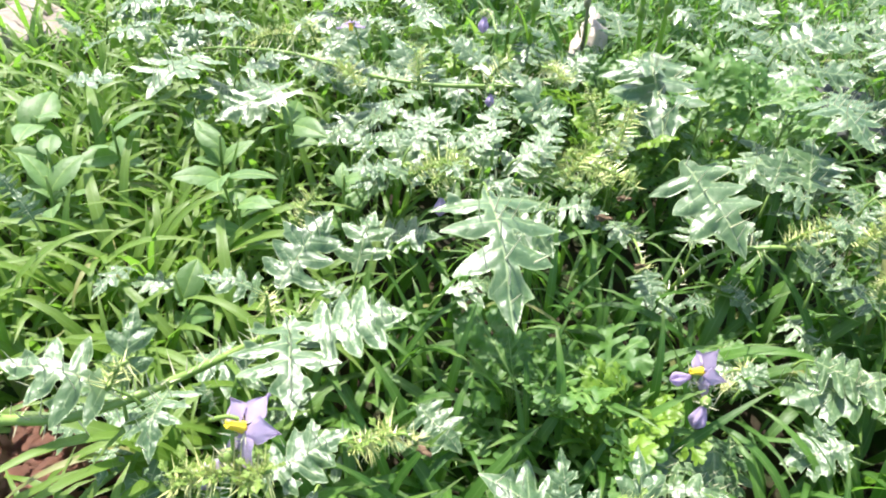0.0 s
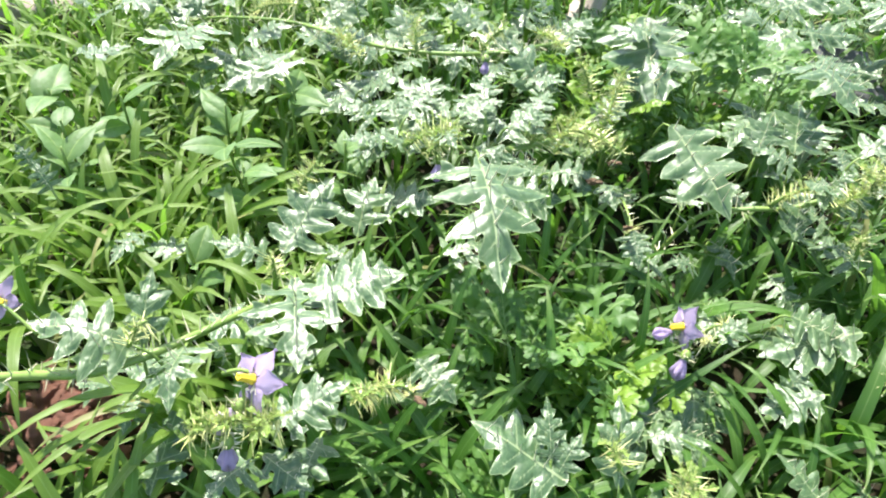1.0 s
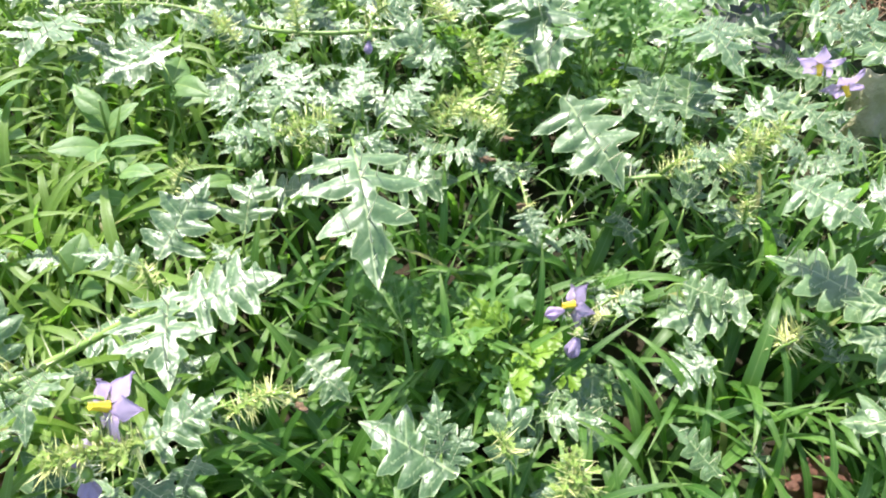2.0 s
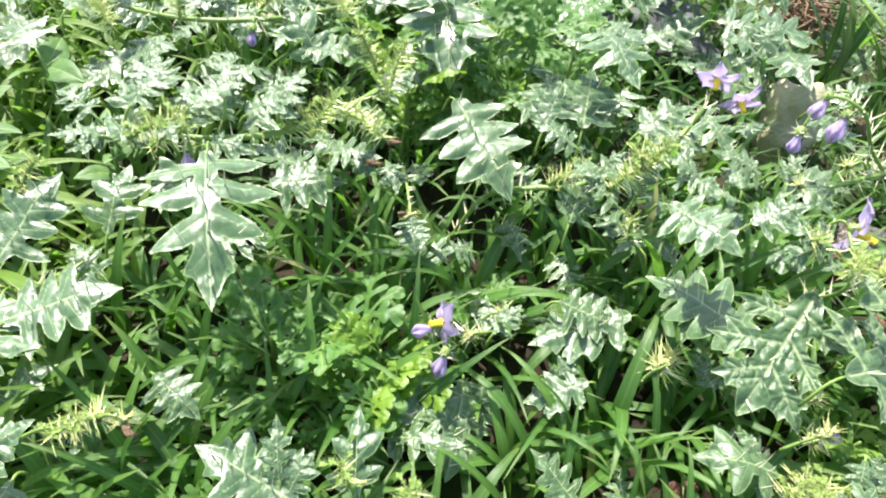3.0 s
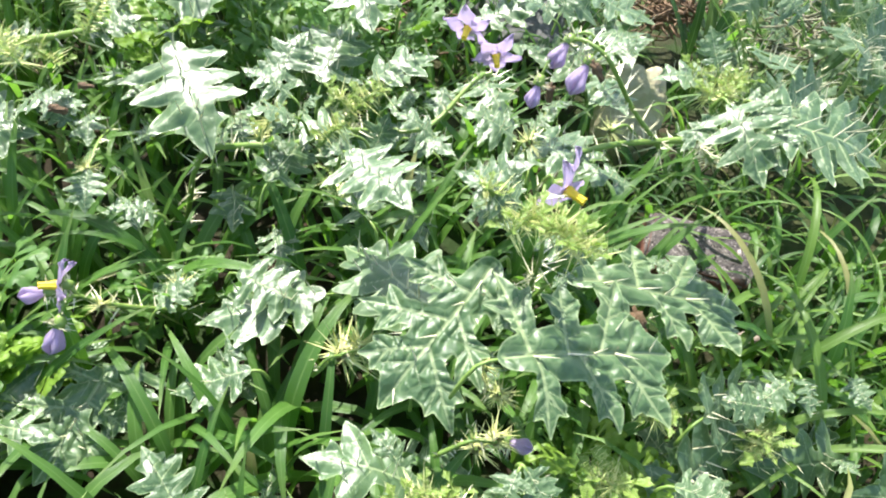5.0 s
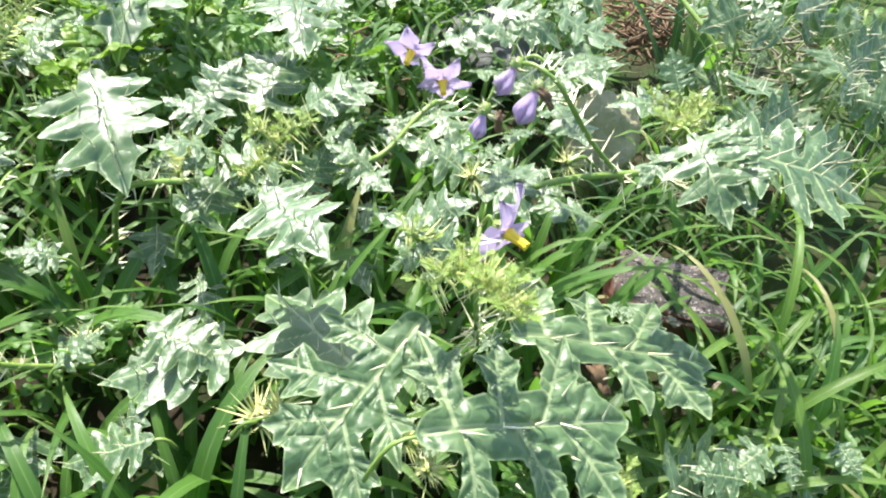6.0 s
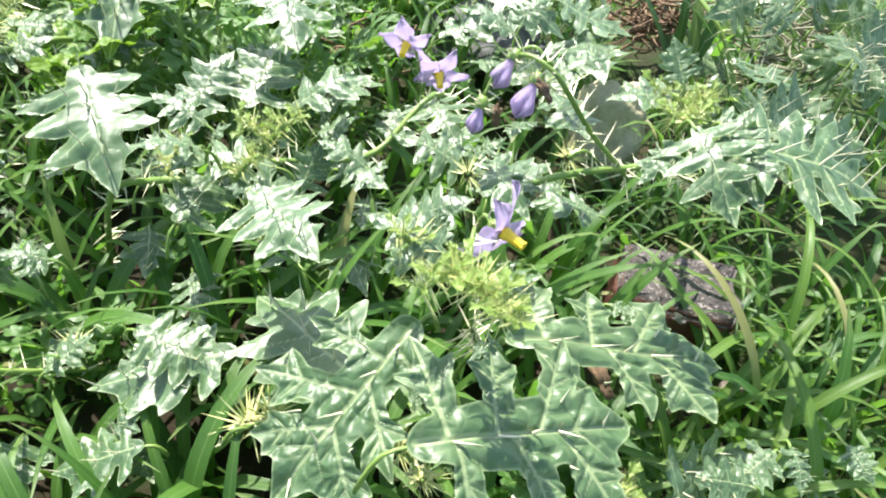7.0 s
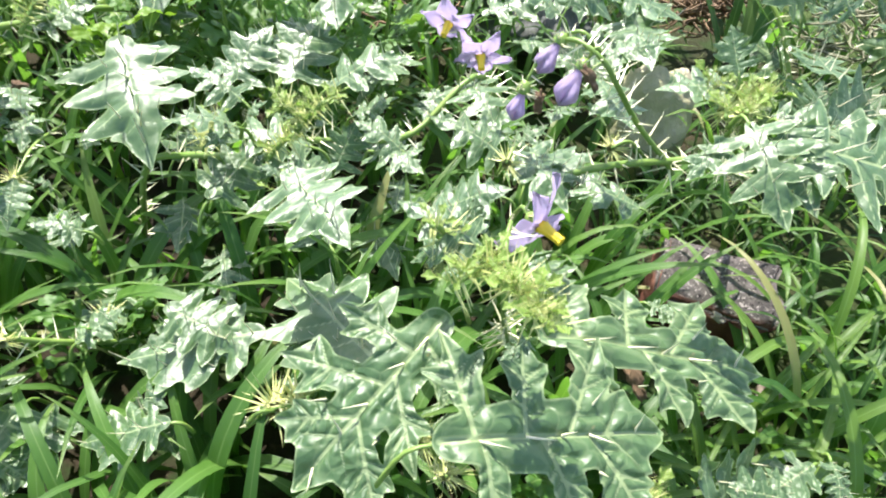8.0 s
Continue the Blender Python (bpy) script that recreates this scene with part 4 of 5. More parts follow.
bud(arching, (-0.087, 0.367, 0.130), (0, -0.4, -0.8), 0.013, (-0.080, 0.356, 0.150))
withered(arching, (0.032, 0.397, 0.105), (0.9, -0.2, 0.1), 0.0052)
withered(arching, (0.030, 0.402, 0.100), (-0.5, -0.3, 0.5), 0.0035)
withered(arching, (0.046, 0.410, 0.115), (0.9, -0.2, 0.2), 0.0045)
burr(arching, (0.061, 0.360, 0.090), (0.4, -0.7, 0.2), 0.8, (0.053, 0.424, 0.080))
withered(arching, (0.055, 0.355, 0.097), (0.3, -0.4, 0.6), 0.0042)

# sprawling prickly nightshade with silvery lobed leaves and violet flowers
far = nightshade((-0.223, 0.762, 0.000), "sprawling prickly nightshade with silvery lobed leaves and violet flowers")
stem(far, [(-0.394, 0.660, 0.080), (-0.328, 0.612, 0.110), (-0.250, 0.581, 0.125), (-0.173, 0.523, 0.140), (-0.112, 0.504, 0.145), (-0.051, 0.525, 0.140), (0.007, 0.634, 0.100), (0.066, 0.840, 0.000)], 0.0017, 0.0021)
leaf(far, (-0.340, 0.584, 0.115), (-0.359, 0.494, 0.112), 3, 5, 1.04)
leaf(far, (-0.352, 0.602, 0.115), (-0.372, 0.604, 0.135), 2, -20, 1.04)
leaf(far, (-0.297, 0.643, 0.115), (-0.326, 0.615, 0.135), 3, 0, 1.04)
leaf(far, (-0.237, 0.614, 0.115), (-0.192, 0.561, 0.097), 0, 10, 1.04)
leaf(far, (-0.224, 0.660, 0.115), (-0.178, 0.666, 0.135), 5, 0, 1.04)
leaf(far, (-0.130, 0.574, 0.115), (-0.159, 0.621, 0.137), 1, 0, 1.04)
leaf(far, (-0.142, 0.622, 0.115), (-0.107, 0.601, 0.134), 0, 0, 1.04)
leaf(far, (-0.083, 0.584, 0.115), (-0.094, 0.541, 0.101), 6, 0, 1.04)
leaf(far, (-0.074, 0.624, 0.115), (-0.116, 0.636, 0.135), 1, -10, 1.04)
leaf(far, (-0.001, 0.668, 0.115), (-0.033, 0.685, 0.135), 4, 10, 1.04)
leaf(far, (0.009, 0.604, 0.115), (0.039, 0.630, 0.135), 6, 0, 1.04)
leaf(far, (-0.149, 0.525, 0.115), (-0.165, 0.476, 0.107), 2, 0, 1.04)
leaf(far, (-0.395, 0.635, 0.115), (-0.413, 0.593, 0.133), 2, 10, 1.04)
leaf(far, (-0.468, 0.603, 0.115), (-0.489, 0.590, 0.135), 5, 0, 1.04)
leaf(far, (-0.262, 0.715, 0.115), (-0.217, 0.680, 0.107), 0, 0, 1.04)
leaf(far, (-0.469, 0.664, 0.115), (-0.404, 0.651, 0.132), 4, 0, 1.04)
leaf(far, (-0.166, 0.485, 0.115), (-0.127, 0.476, 0.135), 3, 5, 1.04)
leaf(far, (-0.377, 0.336, 0.115), (-0.387, 0.339, 0.135), 4, -10, 1.04)
leaf(far, (-0.352, 0.314, 0.115), (-0.366, 0.323, 0.135), 0, -10, 1.04)
bud(far, (-0.061, 0.467, 0.160), (0, -0.5, -0.6), 0.010, (-0.055, 0.496, 0.160))
flower(far, (-0.184, 0.535, 0.180), (0.1, -0.35, -0.8), 0.013, 0, 20, (-0.175, 0.535, 0.150))
bud(far, (-0.074, 0.599, 0.170), (0, -0.4, -0.8), 0.014, (-0.061, 0.562, 0.170))
shoot(far, (-0.294, 0.586, 0.130), (-0.239, 0.567, 0.150), 13, 0.02)
shoot(far, (-0.066, 0.504, 0.150), (-0.049, 0.507, 0.170), 12, 0.02)
shoot(far, (-0.218, 0.549, 0.150), (-0.227, 0.548, 0.170), 13, 0.022)
shoot(far, (-0.120, 0.492, 0.150), (-0.124, 0.512, 0.170), 13, 0.024)
shoot(far, (-0.189, 0.509, 0.150), (-0.163, 0.473, 0.150), 12, 0.022)

# sprawling prickly nightshade with silvery lobed leaves and yellow-green stem
creeping = nightshade((0.153, 0.486, 0.000), "sprawling prickly nightshade with silvery lobed leaves and yellow-green stem")
stem(creeping, [(0.090, 0.410, 0.000), (0.115, 0.395, 0.080), (0.147, 0.387, 0.100), (0.175, 0.386, 0.105), (0.205, 0.392, 0.115), (0.232, 0.412, 0.105), (0.262, 0.445, 0.092), (0.300, 0.490, 0.110), (0.330, 0.560, 0.000)], 0.0021, 0.0019)
leaf(creeping, (0.220, 0.325, 0.150), (0.255, 0.284, 0.153), 1, 0, 1.14)
leaf(creeping, (0.218, 0.323, 0.148), (0.208, 0.321, 0.155), 2, 0, 0.85)
leaf(creeping, (0.304, 0.283, 0.162), (0.270, 0.293, 0.172), 0, 0, 1.04)
leaf(creeping, (0.299, 0.288, 0.160), (0.277, 0.285, 0.147), 2, 0, 0.95)
leaf(creeping, (0.301, 0.292, 0.160), (0.299, 0.304, 0.170), 5, 0, 0.85)
leaf(creeping, (0.185, 0.365, 0.140), (0.159, 0.343, 0.155), 4, 0, 0.95)
leaf(creeping, (0.182, 0.367, 0.140), (0.175, 0.345, 0.140), 5, 0, 0.85)
leaf(creeping, (0.187, 0.368, 0.140), (0.199, 0.369, 0.155), 2, 0, 0.85)
leaf(creeping, (0.220, 0.410, 0.140), (0.261, 0.428, 0.155), 2, 0, 0.95)
leaf(creeping, (0.187, 0.437, 0.120), (0.199, 0.493, 0.140), 1, 0, 1.04)
leaf(creeping, (0.263, 0.382, 0.125), (0.235, 0.391, 0.135), 2, 0, 1.04)
leaf(creeping, (0.247, 0.386, 0.120), (0.276, 0.363, 0.128), 4, 0, 1.04)
leaf(creeping, (0.231, 0.415, 0.120), (0.256, 0.416, 0.135), 5, 0, 0.95)
leaf(creeping, (0.314, 0.396, 0.120), (0.272, 0.404, 0.135), 0, 0, 1.04)
leaf(creeping, (0.225, 0.389, 0.100), (0.234, 0.413, 0.120), 1, 0, 1.14, face=(0.25, -0.8, 1))
leaf(creeping, (0.323, 0.389, 0.130), (0.366, 0.371, 0.130), 5, 0, 1.04)
leaf(creeping, (0.325, 0.384, 0.130), (0.346, 0.346, 0.130), 2, 0, 0.95)
leaf(creeping, (0.316, 0.383, 0.130), (0.333, 0.387, 0.150), 4, 0, 0.95)
leaf(creeping, (0.344, 0.525, 0.140), (0.305, 0.526, 0.155), 2, 0, 0.95)
leaf(creeping, (0.348, 0.534, 0.140), (0.362, 0.555, 0.160), 0, 0, 0.95)
leaf(creeping, (0.360, 0.435, 0.160), (0.392, 0.447, 0.170), 4, 0, 0.85)
leaf(creeping, (0.364, 0.449, 0.140), (0.381, 0.407, 0.138), 5, 0, 0.95)
leaf(creeping, (0.198, 0.505, 0.165), (0.219, 0.432, 0.161), 0, 0, 1.04)
leaf(creeping, (0.209, 0.515, 0.165), (0.233, 0.478, 0.165), 5, 0, 0.95)
leaf(creeping, (0.032, 0.460, 0.120), (0.059, 0.483, 0.130), 1, 0, 1.04)
leaf(creeping, (0.084, 0.357, 0.090), (0.078, 0.353, 0.100), 2, 0, 1.04)
leaf(creeping, (0.106, 0.340, 0.080), (0.082, 0.331, 0.090), 0, 0, 1.04)
leaf(creeping, (0.156, 0.431, 0.120), (0.173, 0.470, 0.140), 1, 0, 1.04)
leaf(creeping, (0.175, 0.401, 0.130), (0.142, 0.413, 0.140), 0, 0, 1.04)
shoot(creeping, (0.196, 0.367, 0.120), (0.215, 0.375, 0.135), 15, 0.02)
shoot(creeping, (0.212, 0.367, 0.140), (0.232, 0.380, 0.155), 18, 0.022)
shoot(creeping, (0.216, 0.372, 0.140), (0.203, 0.365, 0.155), 12, 0.02)
shoot(creeping, (0.211, 0.341, 0.100), (0.207, 0.343, 0.120), 10, 0.018)
shoot(creeping, (0.293, 0.284, 0.160), (0.284, 0.282, 0.170), 11, 0.018)
shoot(creeping, (0.158, 0.381, 0.110), (0.176, 0.366, 0.140), 10, 0.018)
flower(creeping, (0.277, 0.446, 0.165), (-0.2, -0.75, -0.3), 0.0165, 15, 5, (0.287, 0.438, 0.140))
flower(creeping, (0.296, 0.435, 0.155), (0.1, -0.75, -0.35), 0.0165, 50, 0, (0.287, 0.438, 0.140))
bud(creeping, (0.330, 0.399, 0.185), (-0.5, -0.5, -0.75), 0.015, (0.350, 0.393, 0.185))
bud(creeping, (0.341, 0.387, 0.180), (-0.4, -0.5, -0.8), 0.017, (0.351, 0.391, 0.185))
withered(creeping, (0.344, 0.373, 0.185), (0.4, -0.3, -0.5), 0.0052)
withered(creeping, (0.327, 0.397, 0.155), (0, -0.3, -0.6), 0.0049)
withered(creeping, (0.237, 0.616, 0.080), (0.5, -0.3, 0.3), 0.0056)
bud(creeping, (0.317, 0.386, 0.165), (-0.2, -0.4, -0.9), 0.013, (0.329, 0.401, 0.180))
stem(creeping, [(0.405, 0.400, 0.120), (0.395, 0.389, 0.135), (0.375, 0.389, 0.155), (0.360, 0.386, 0.175), (0.350, 0.387, 0.187), (0.338, 0.396, 0.190), (0.329, 0.403, 0.185)], 0.0016, 0.0012)
burr(creeping, (0.366, 0.387, 0.140), (-0.3, -0.7, 0.5), 0.9, (0.384, 0.392, 0.135))
burr(creeping, (0.313, 0.351, 0.150), (-0.2, -0.7, 0.5), 0.9, (0.320, 0.375, 0.140))

# large prickly nightshade with broad puckered grey-green leaves
big_leaved = nightshade((0.331, 0.368, 0.000), "large prickly nightshade with broad puckered grey-green leaves")
stem(big_leaved, [(0.338, 0.360, 0.000), (0.323, 0.303, 0.090), (0.316, 0.273, 0.140), (0.313, 0.277, 0.160), (0.313, 0.288, 0.165), (0.314, 0.295, 0.166)], 0.0014, 0.0009)
leaf(big_leaved, (0.294, 0.265, 0.140), (0.247, 0.208, 0.100), 8, -6, 0.98)
leaf(big_leaved, (0.297, 0.216, 0.137), (0.384, 0.248, 0.108), 9, 0, 0.95, face=(0.0, -0.30, 1))
leaf(big_leaved, (0.334, 0.272, 0.128), (0.440, 0.293, 0.092), 9, -2, 0.70, face=(-0.15, -0.12, 1))
leaf(big_leaved, (0.274, 0.261, 0.105), (0.217, 0.314, 0.100), 1, 0, 1.19)
leaf(big_leaved, (0.263, 0.273, 0.100), (0.219, 0.282, 0.100), 5, 0, 0.95)
leaf(big_leaved, (0.210, 0.295, 0.075), (0.142, 0.278, 0.058), 5, 0, 0.90)
leaf(big_leaved, (0.179, 0.251, 0.060), (0.138, 0.242, 0.045), 5, 0, 1.04)
leaf(big_leaved, (0.161, 0.258, 0.050), (0.174, 0.268, 0.065), 2, 0, 1.14)
leaf(big_leaved, (0.269, 0.182, 0.088), (0.217, 0.185, 0.100), 2, 0, 1.04)
leaf(big_leaved, (0.266, 0.182, 0.085), (0.257, 0.169, 0.080), 5, 0, 1.04)
leaf(big_leaved, (0.263, 0.185, 0.090), (0.245, 0.201, 0.100), 4, 0, 0.95)
leaf(big_leaved, (0.101, 0.257, 0.042), (0.089, 0.190, 0.036), 9, 0, 1.05, face=(0.3, -1.2, 0.65))
leaf(big_leaved, (0.008, 0.161, 0.075), (-0.047, 0.185, 0.090), 1, 0, 1.14)
leaf(big_leaved, (0.004, 0.164, 0.075), (0.017, 0.184, 0.090), 2, 0, 0.95)
leaf(big_leaved, (-0.000, 0.168, 0.080), (-0.005, 0.199, 0.100), 4, 0, 0.76)
leaf(big_leaved, (0.039, 0.164, 0.070), (0.038, 0.210, 0.095), 2, 0, 0.76)
leaf(big_leaved, (0.055, 0.233, 0.050), (0.113, 0.215, 0.035), 1, 0, 1.14)
leaf(big_leaved, (0.299, 0.173, 0.075), (0.276, 0.178, 0.090), 0, 0, 0.95)
leaf(big_leaved, (0.118, 0.165, 0.050), (0.103, 0.167, 0.060), 5, 0, 1.14)
leaf(big_leaved, (0.322, 0.241, 0.165), (0.312, 0.231, 0.165), 4, 0, 0.85)
leaf(big_leaved, (0.389, 0.323, 0.100), (0.407, 0.314, 0.100), 5, 0, 0.85)
leaf(big_leaved, (0.306, 0.274, 0.160), (0.290, 0.269, 0.160), 4, 0, 0.76)
leaf(big_leaved, (0.284, 0.335, 0.130), (0.316, 0.336, 0.150), 1, 0, 1.14)
shoot(big_leaved, (0.312, 0.272, 0.165), (0.294, 0.254, 0.170), 18, 0.022)
shoot(big_leaved, (0.317, 0.247, 0.175), (0.325, 0.232, 0.180), 21, 0.022)
shoot(big_leaved, (0.312, 0.259, 0.170), (0.318, 0.243, 0.178), 21, 0.02)
shoot(big_leaved, (0.271, 0.169, 0.100), (0.296, 0.158, 0.100), 15, 0.02)
shoot(big_leaved, (0.259, 0.161, 0.100), (0.272, 0.170, 0.110), 15, 0.02)
shoot(big_leaved, (0.280, 0.159, 0.090), (0.282, 0.171, 0.105), 15, 0.02)
shoot(big_leaved, (0.062, 0.140, 0.080), (0.067, 0.160, 0.100), 16, 0.02)
shoot(big_leaved, (0.074, 0.149, 0.080), (0.069, 0.154, 0.100), 13, 0.02)
leaf(big_leaved, (0.307, 0.181, 0.110), (0.299, 0.165, 0.100), 2, 0, 1.23)
leaf(big_leaved, (0.310, 0.182, 0.110), (0.323, 0.167, 0.100), 5, 0, 1.23)
leaf(big_leaved, (0.398, 0.209, 0.055), (0.449, 0.254, 0.063), 1, 0, 1.14, face=(0.3, -1.1, 0.8))
leaf(big_leaved, (0.414, 0.221, 0.050), (0.424, 0.203, 0.055), 2, 0, 1.14)
leaf(big_leaved, (0.492, 0.237, 0.050), (0.499, 0.224, 0.055), 5, 0, 1.14)
leaf(big_leaved, (0.284, 0.148, 0.110), (0.308, 0.167, 0.110), 2, 0, 1.04)
leaf(big_leaved, (0.377, 0.186, 0.098), (0.405, 0.180, 0.095), 5, 0, 1.14)
leaf(big_leaved, (0.404, 0.230, 0.085), (0.448, 0.260, 0.080), 7, 0, 1.10, face=(0.3, -1.1, 0.8))
shoot(big_leaved, (0.350, 0.196, 0.066), (0.353, 0.187, 0.092), 16, 0.030)
shoot(big_leaved, (0.334, 0.180, 0.070), (0.340, 0.166, 0.090), 16, 0.028)
shoot(big_leaved, (0.444, 0.238, 0.045), (0.442, 0.228, 0.070), 18, 0.034)
shoot(big_leaved, (0.388, 0.244, 0.060), (0.384, 0.232, 0.080), 16, 0.030)
burr(big_leaved, (0.292, 0.197, 0.095), (0.1, -0.7, 0.5), 0.9, (0.290, 0.218, 0.080))
bud(big_leaved, (0.310, 0.211, 0.080), (0.9, -0.3, 0.1), 0.011, (0.294, 0.201, 0.090))
shoot(big_leaved, (0.036, 0.166, 0.085), (0.031, 0.173, 0.095), 13, 0.02)
flower(big_leaved, (0.326, 0.302, 0.160), (0.76, -0.60, -0.12), 0.0205, 25, -4, (0.316, 0.318, 0.145))
withered(big_leaved, (0.388, 0.296, 0.075), (0.3, -0.6, -0.4), 0.008)
burr(big_leaved, (0.302, 0.223, 0.100), (0.2, -0.5, 0.6), 0.7, (0.301, 0.242, 0.070))
burr(big_leaved, (0.226, 0.257, 0.072), (0.2, -0.7, 0.5), 1.6, (0.211, 0.251, 0.060))
burr(big_leaved, (0.236, 0.262, 0.072), (0.6, -0.6, 0.4), 1.4, (0.211, 0.251, 0.060))
burr(big_leaved, (0.127, 0.302, 0.060), (-0.2, -0.7, 0.5), 0.9, (0.112, 0.306, 0.040))
burr(big_leaved, (0.291, 0.229, 0.110), (-0.3, -0.7, 0.3), 0.9, (0.301, 0.242, 0.070))
burr(big_leaved, (0.305, 0.227, 0.090), (0.3, -0.7, 0.3), 0.9, (0.301, 0.242, 0.070))
burr(big_leaved, (0.300, 0.199, 0.100), (0.3, -0.7, 0.3), 1, (0.274, 0.195, 0.090))

# low prickly nightshade with violet flowers over grass
low = nightshade((0.142, 0.332, -0.000), "low prickly nightshade with violet flowers over grass")
stem(low, [(0.161, 0.340, -0.000), (0.113, 0.285, 0.060), (0.092, 0.269, 0.085), (0.084, 0.272, 0.090)], 0.0016, 0.0011)
flower(low, (0.084, 0.269, 0.092), (-0.85, -0.35, 0.2), 0.0165, 10, -8)
bud(low, (0.077, 0.267, 0.088), (-0.9, -0.25, -0.1), 0.0125, (0.092, 0.269, 0.085))
bud(low, (0.086, 0.254, 0.078), (-0.25, -0.5, -0.8), 0.015, (0.092, 0.269, 0.085))
burr(low, (0.103, 0.267, 0.080), (0.6, -0.6, 0.3), 0.8)
leaf(low, (0.121, 0.286, 0.060), (0.140, 0.304, 0.070), 5, 0, 0.95)
leaf(low, (0.164, 0.299, 0.080), (0.206, 0.286, 0.070), 1, 0, 1.14)

# prickly nightshade with pale sunlit leaves above dark grass
pale = nightshade((0.525, 0.567, 0.000), "prickly nightshade with pale sunlit leaves above dark grass")
stem(pale, [(0.531, 0.567, 0.000), (0.430, 0.414, 0.120), (0.395, 0.389, 0.135), (0.363, 0.372, 0.140), (0.342, 0.372, 0.130)], 0.0022, 0.0018)
stem(pale, [(0.430, 0.414, 0.120), (0.415, 0.366, 0.170), (0.413, 0.371, 0.185), (0.416, 0.384, 0.190)], 0.002, 0.0014)
SUNWARD = (-0.43, -0.27, 1)
for base, tip, kind, wide in (((0.403, 0.340, 0.194), (0.416, 0.297, 0.176), 0, 1.05), ((0.416, 0.341, 0.194), (0.428, 0.305, 0.178), 7, 1.05), ((0.421, 0.334, 0.192), (0.490, 0.329, 0.175), 3, 1.05),
                              ((0.400, 0.338, 0.183), (0.381, 0.322, 0.175), 2, 0.95), ((0.405, 0.372, 0.190), (0.371, 0.368, 0.188), 1, 1.10), ((0.405, 0.372, 0.196), (0.398, 0.386, 0.212), 5, 1.10),
                              ((0.415, 0.364, 0.180), (0.446, 0.352, 0.188), 4, 1.0), ((0.432, 0.358, 0.172), (0.466, 0.372, 0.178), 6, 1.0),
                              ((0.446, 0.352, 0.172), (0.484, 0.362, 0.172), 1, 0.9)):
    leaf(pale, base, tip, kind, 0, wide, face=SUNWARD)
for base, tip, kind in (((0.461, 0.381, 0.165), (0.497, 0.424, 0.172), 1), ((0.470, 0.372, 0.160), (0.520, 0.392, 0.158), 5), ((0.452, 0.395, 0.160), (0.470, 0.425, 0.172), 0),
                        ((0.545, 0.640, 0.135), (0.500, 0.612, 0.128), 1), ((0.552, 0.640, 0.130), (0.590, 0.655, 0.132), 7), ((0.585, 0.640, 0.140), (0.636, 0.688, 0.135), 5),
                        ((0.605, 0.570, 0.130), (0.655, 0.610, 0.140), 1), ((0.615, 0.585, 0.125), (0.588, 0.528, 0.122), 0), ((0.640, 0.600, 0.135), (0.690, 0.640, 0.140), 7), ((0.530, 0.560, 0.070), (0.580, 0.545, 0.066), 5),
                        ((0.565, 0.520, 0.085), (0.610, 0.500, 0.080), 1)):
    leaf(pale, base, tip, kind, 0, 1.15, face=(0.4, -1.2, 0.8))
for base, tip, kind in (((0.556, 0.690, 0.142), (0.540, 0.664, 0.140), 2), ((0.558, 0.672, 0.145), (0.562, 0.628, 0.118), 3), ((0.570, 0.684, 0.146), (0.598, 0.676, 0.140), 6)):
    leaf(pale, base, tip, kind, 0, 1.0, face=SUNWARD)
stem(pale, [(0.470, 0.720, 0.150), (0.500, 0.668, 0.130), (0.528, 0.628, 0.105), (0.560, 0.600, 0.040)], 0.0022, 0.0018)
stem(pale, [(0.600, 0.560, 0.020), (0.612, 0.575, 0.090), (0.618, 0.590, 0.140), (0.622, 0.610, 0.160)], 0.0022, 0.0014)
leaf(pale, (0.565, 0.604, 0.130), (0.538, 0.624, 0.150), 0, 0, 1.14, face=(0.25, -0.8, 1))
leaf(pale, (0.615, 0.626, 0.120), (0.618, 0.566, 0.109), 1, 0, 1.14, face=(0.4, -1.2, 0.8))
leaf(pale, (0.634, 0.652, 0.120), (0.666, 0.659, 0.130), 2, 0, 1.14, face=(0.25, -0.8, 1))
leaf(pale, (0.441, 0.240, 0.085), (0.412, 0.243, 0.085), 1, 0, 1.04, face=(0.25, -0.8, 1))
leaf(pale, (0.456, 0.257, 0.085), (0.434, 0.242, 0.080), 5, 0, 1.14)
leaf(pale, (0.465, 0.261, 0.085), (0.465, 0.239, 0.080), 4, 0, 0.95, face=(0.25, -0.8, 1))
leaf(pale, (0.492, 0.263, 0.085), (0.501, 0.247, 0.080), 1, 0, 1.14, face=(0.25, -0.8, 1))
leaf(pale, (0.215, 0.383, 0.120), (0.164, 0.377, 0.125), 0, 0, 0.95)
leaf(pale, (0.226, 0.668, 0.140), (0.285, 0.694, 0.153), 1, 0, 1.14)
leaf(pale, (0.229, 0.623, 0.140), (0.184, 0.588, 0.124), 5, 0, 1.04)
shoot(pale, (0.404, 0.368, 0.180), (0.398, 0.350, 0.188), 13, 0.02)
shoot(pale, (0.404, 0.372, 0.180), (0.394, 0.374, 0.188), 12, 0.02)
shoot(pale, (0.412, 0.374, 0.182), (0.418, 0.364, 0.190), 16, 0.02)
shoot(pale, (0.410, 0.360, 0.182), (0.406, 0.352, 0.190), 14, 0.018)

# leaves that fill the mass behind and between
thicket(far, (-0.45, -0.02, 0.50, 0.80), 46, 11, 0.08, 0.15)
thicket(far, (-0.02, 0.32, 0.58, 0.85), 32, 12, 0.06, 0.13)
thicket(far, (-0.60, 0.45, 0.82, 1.12), 60, 13, 0.08, 0.16)
thicket(arching, (-0.14, 0.16, 0.36, 0.54), 19, 14, 0.05, 0.12, (0.035, 0.06))
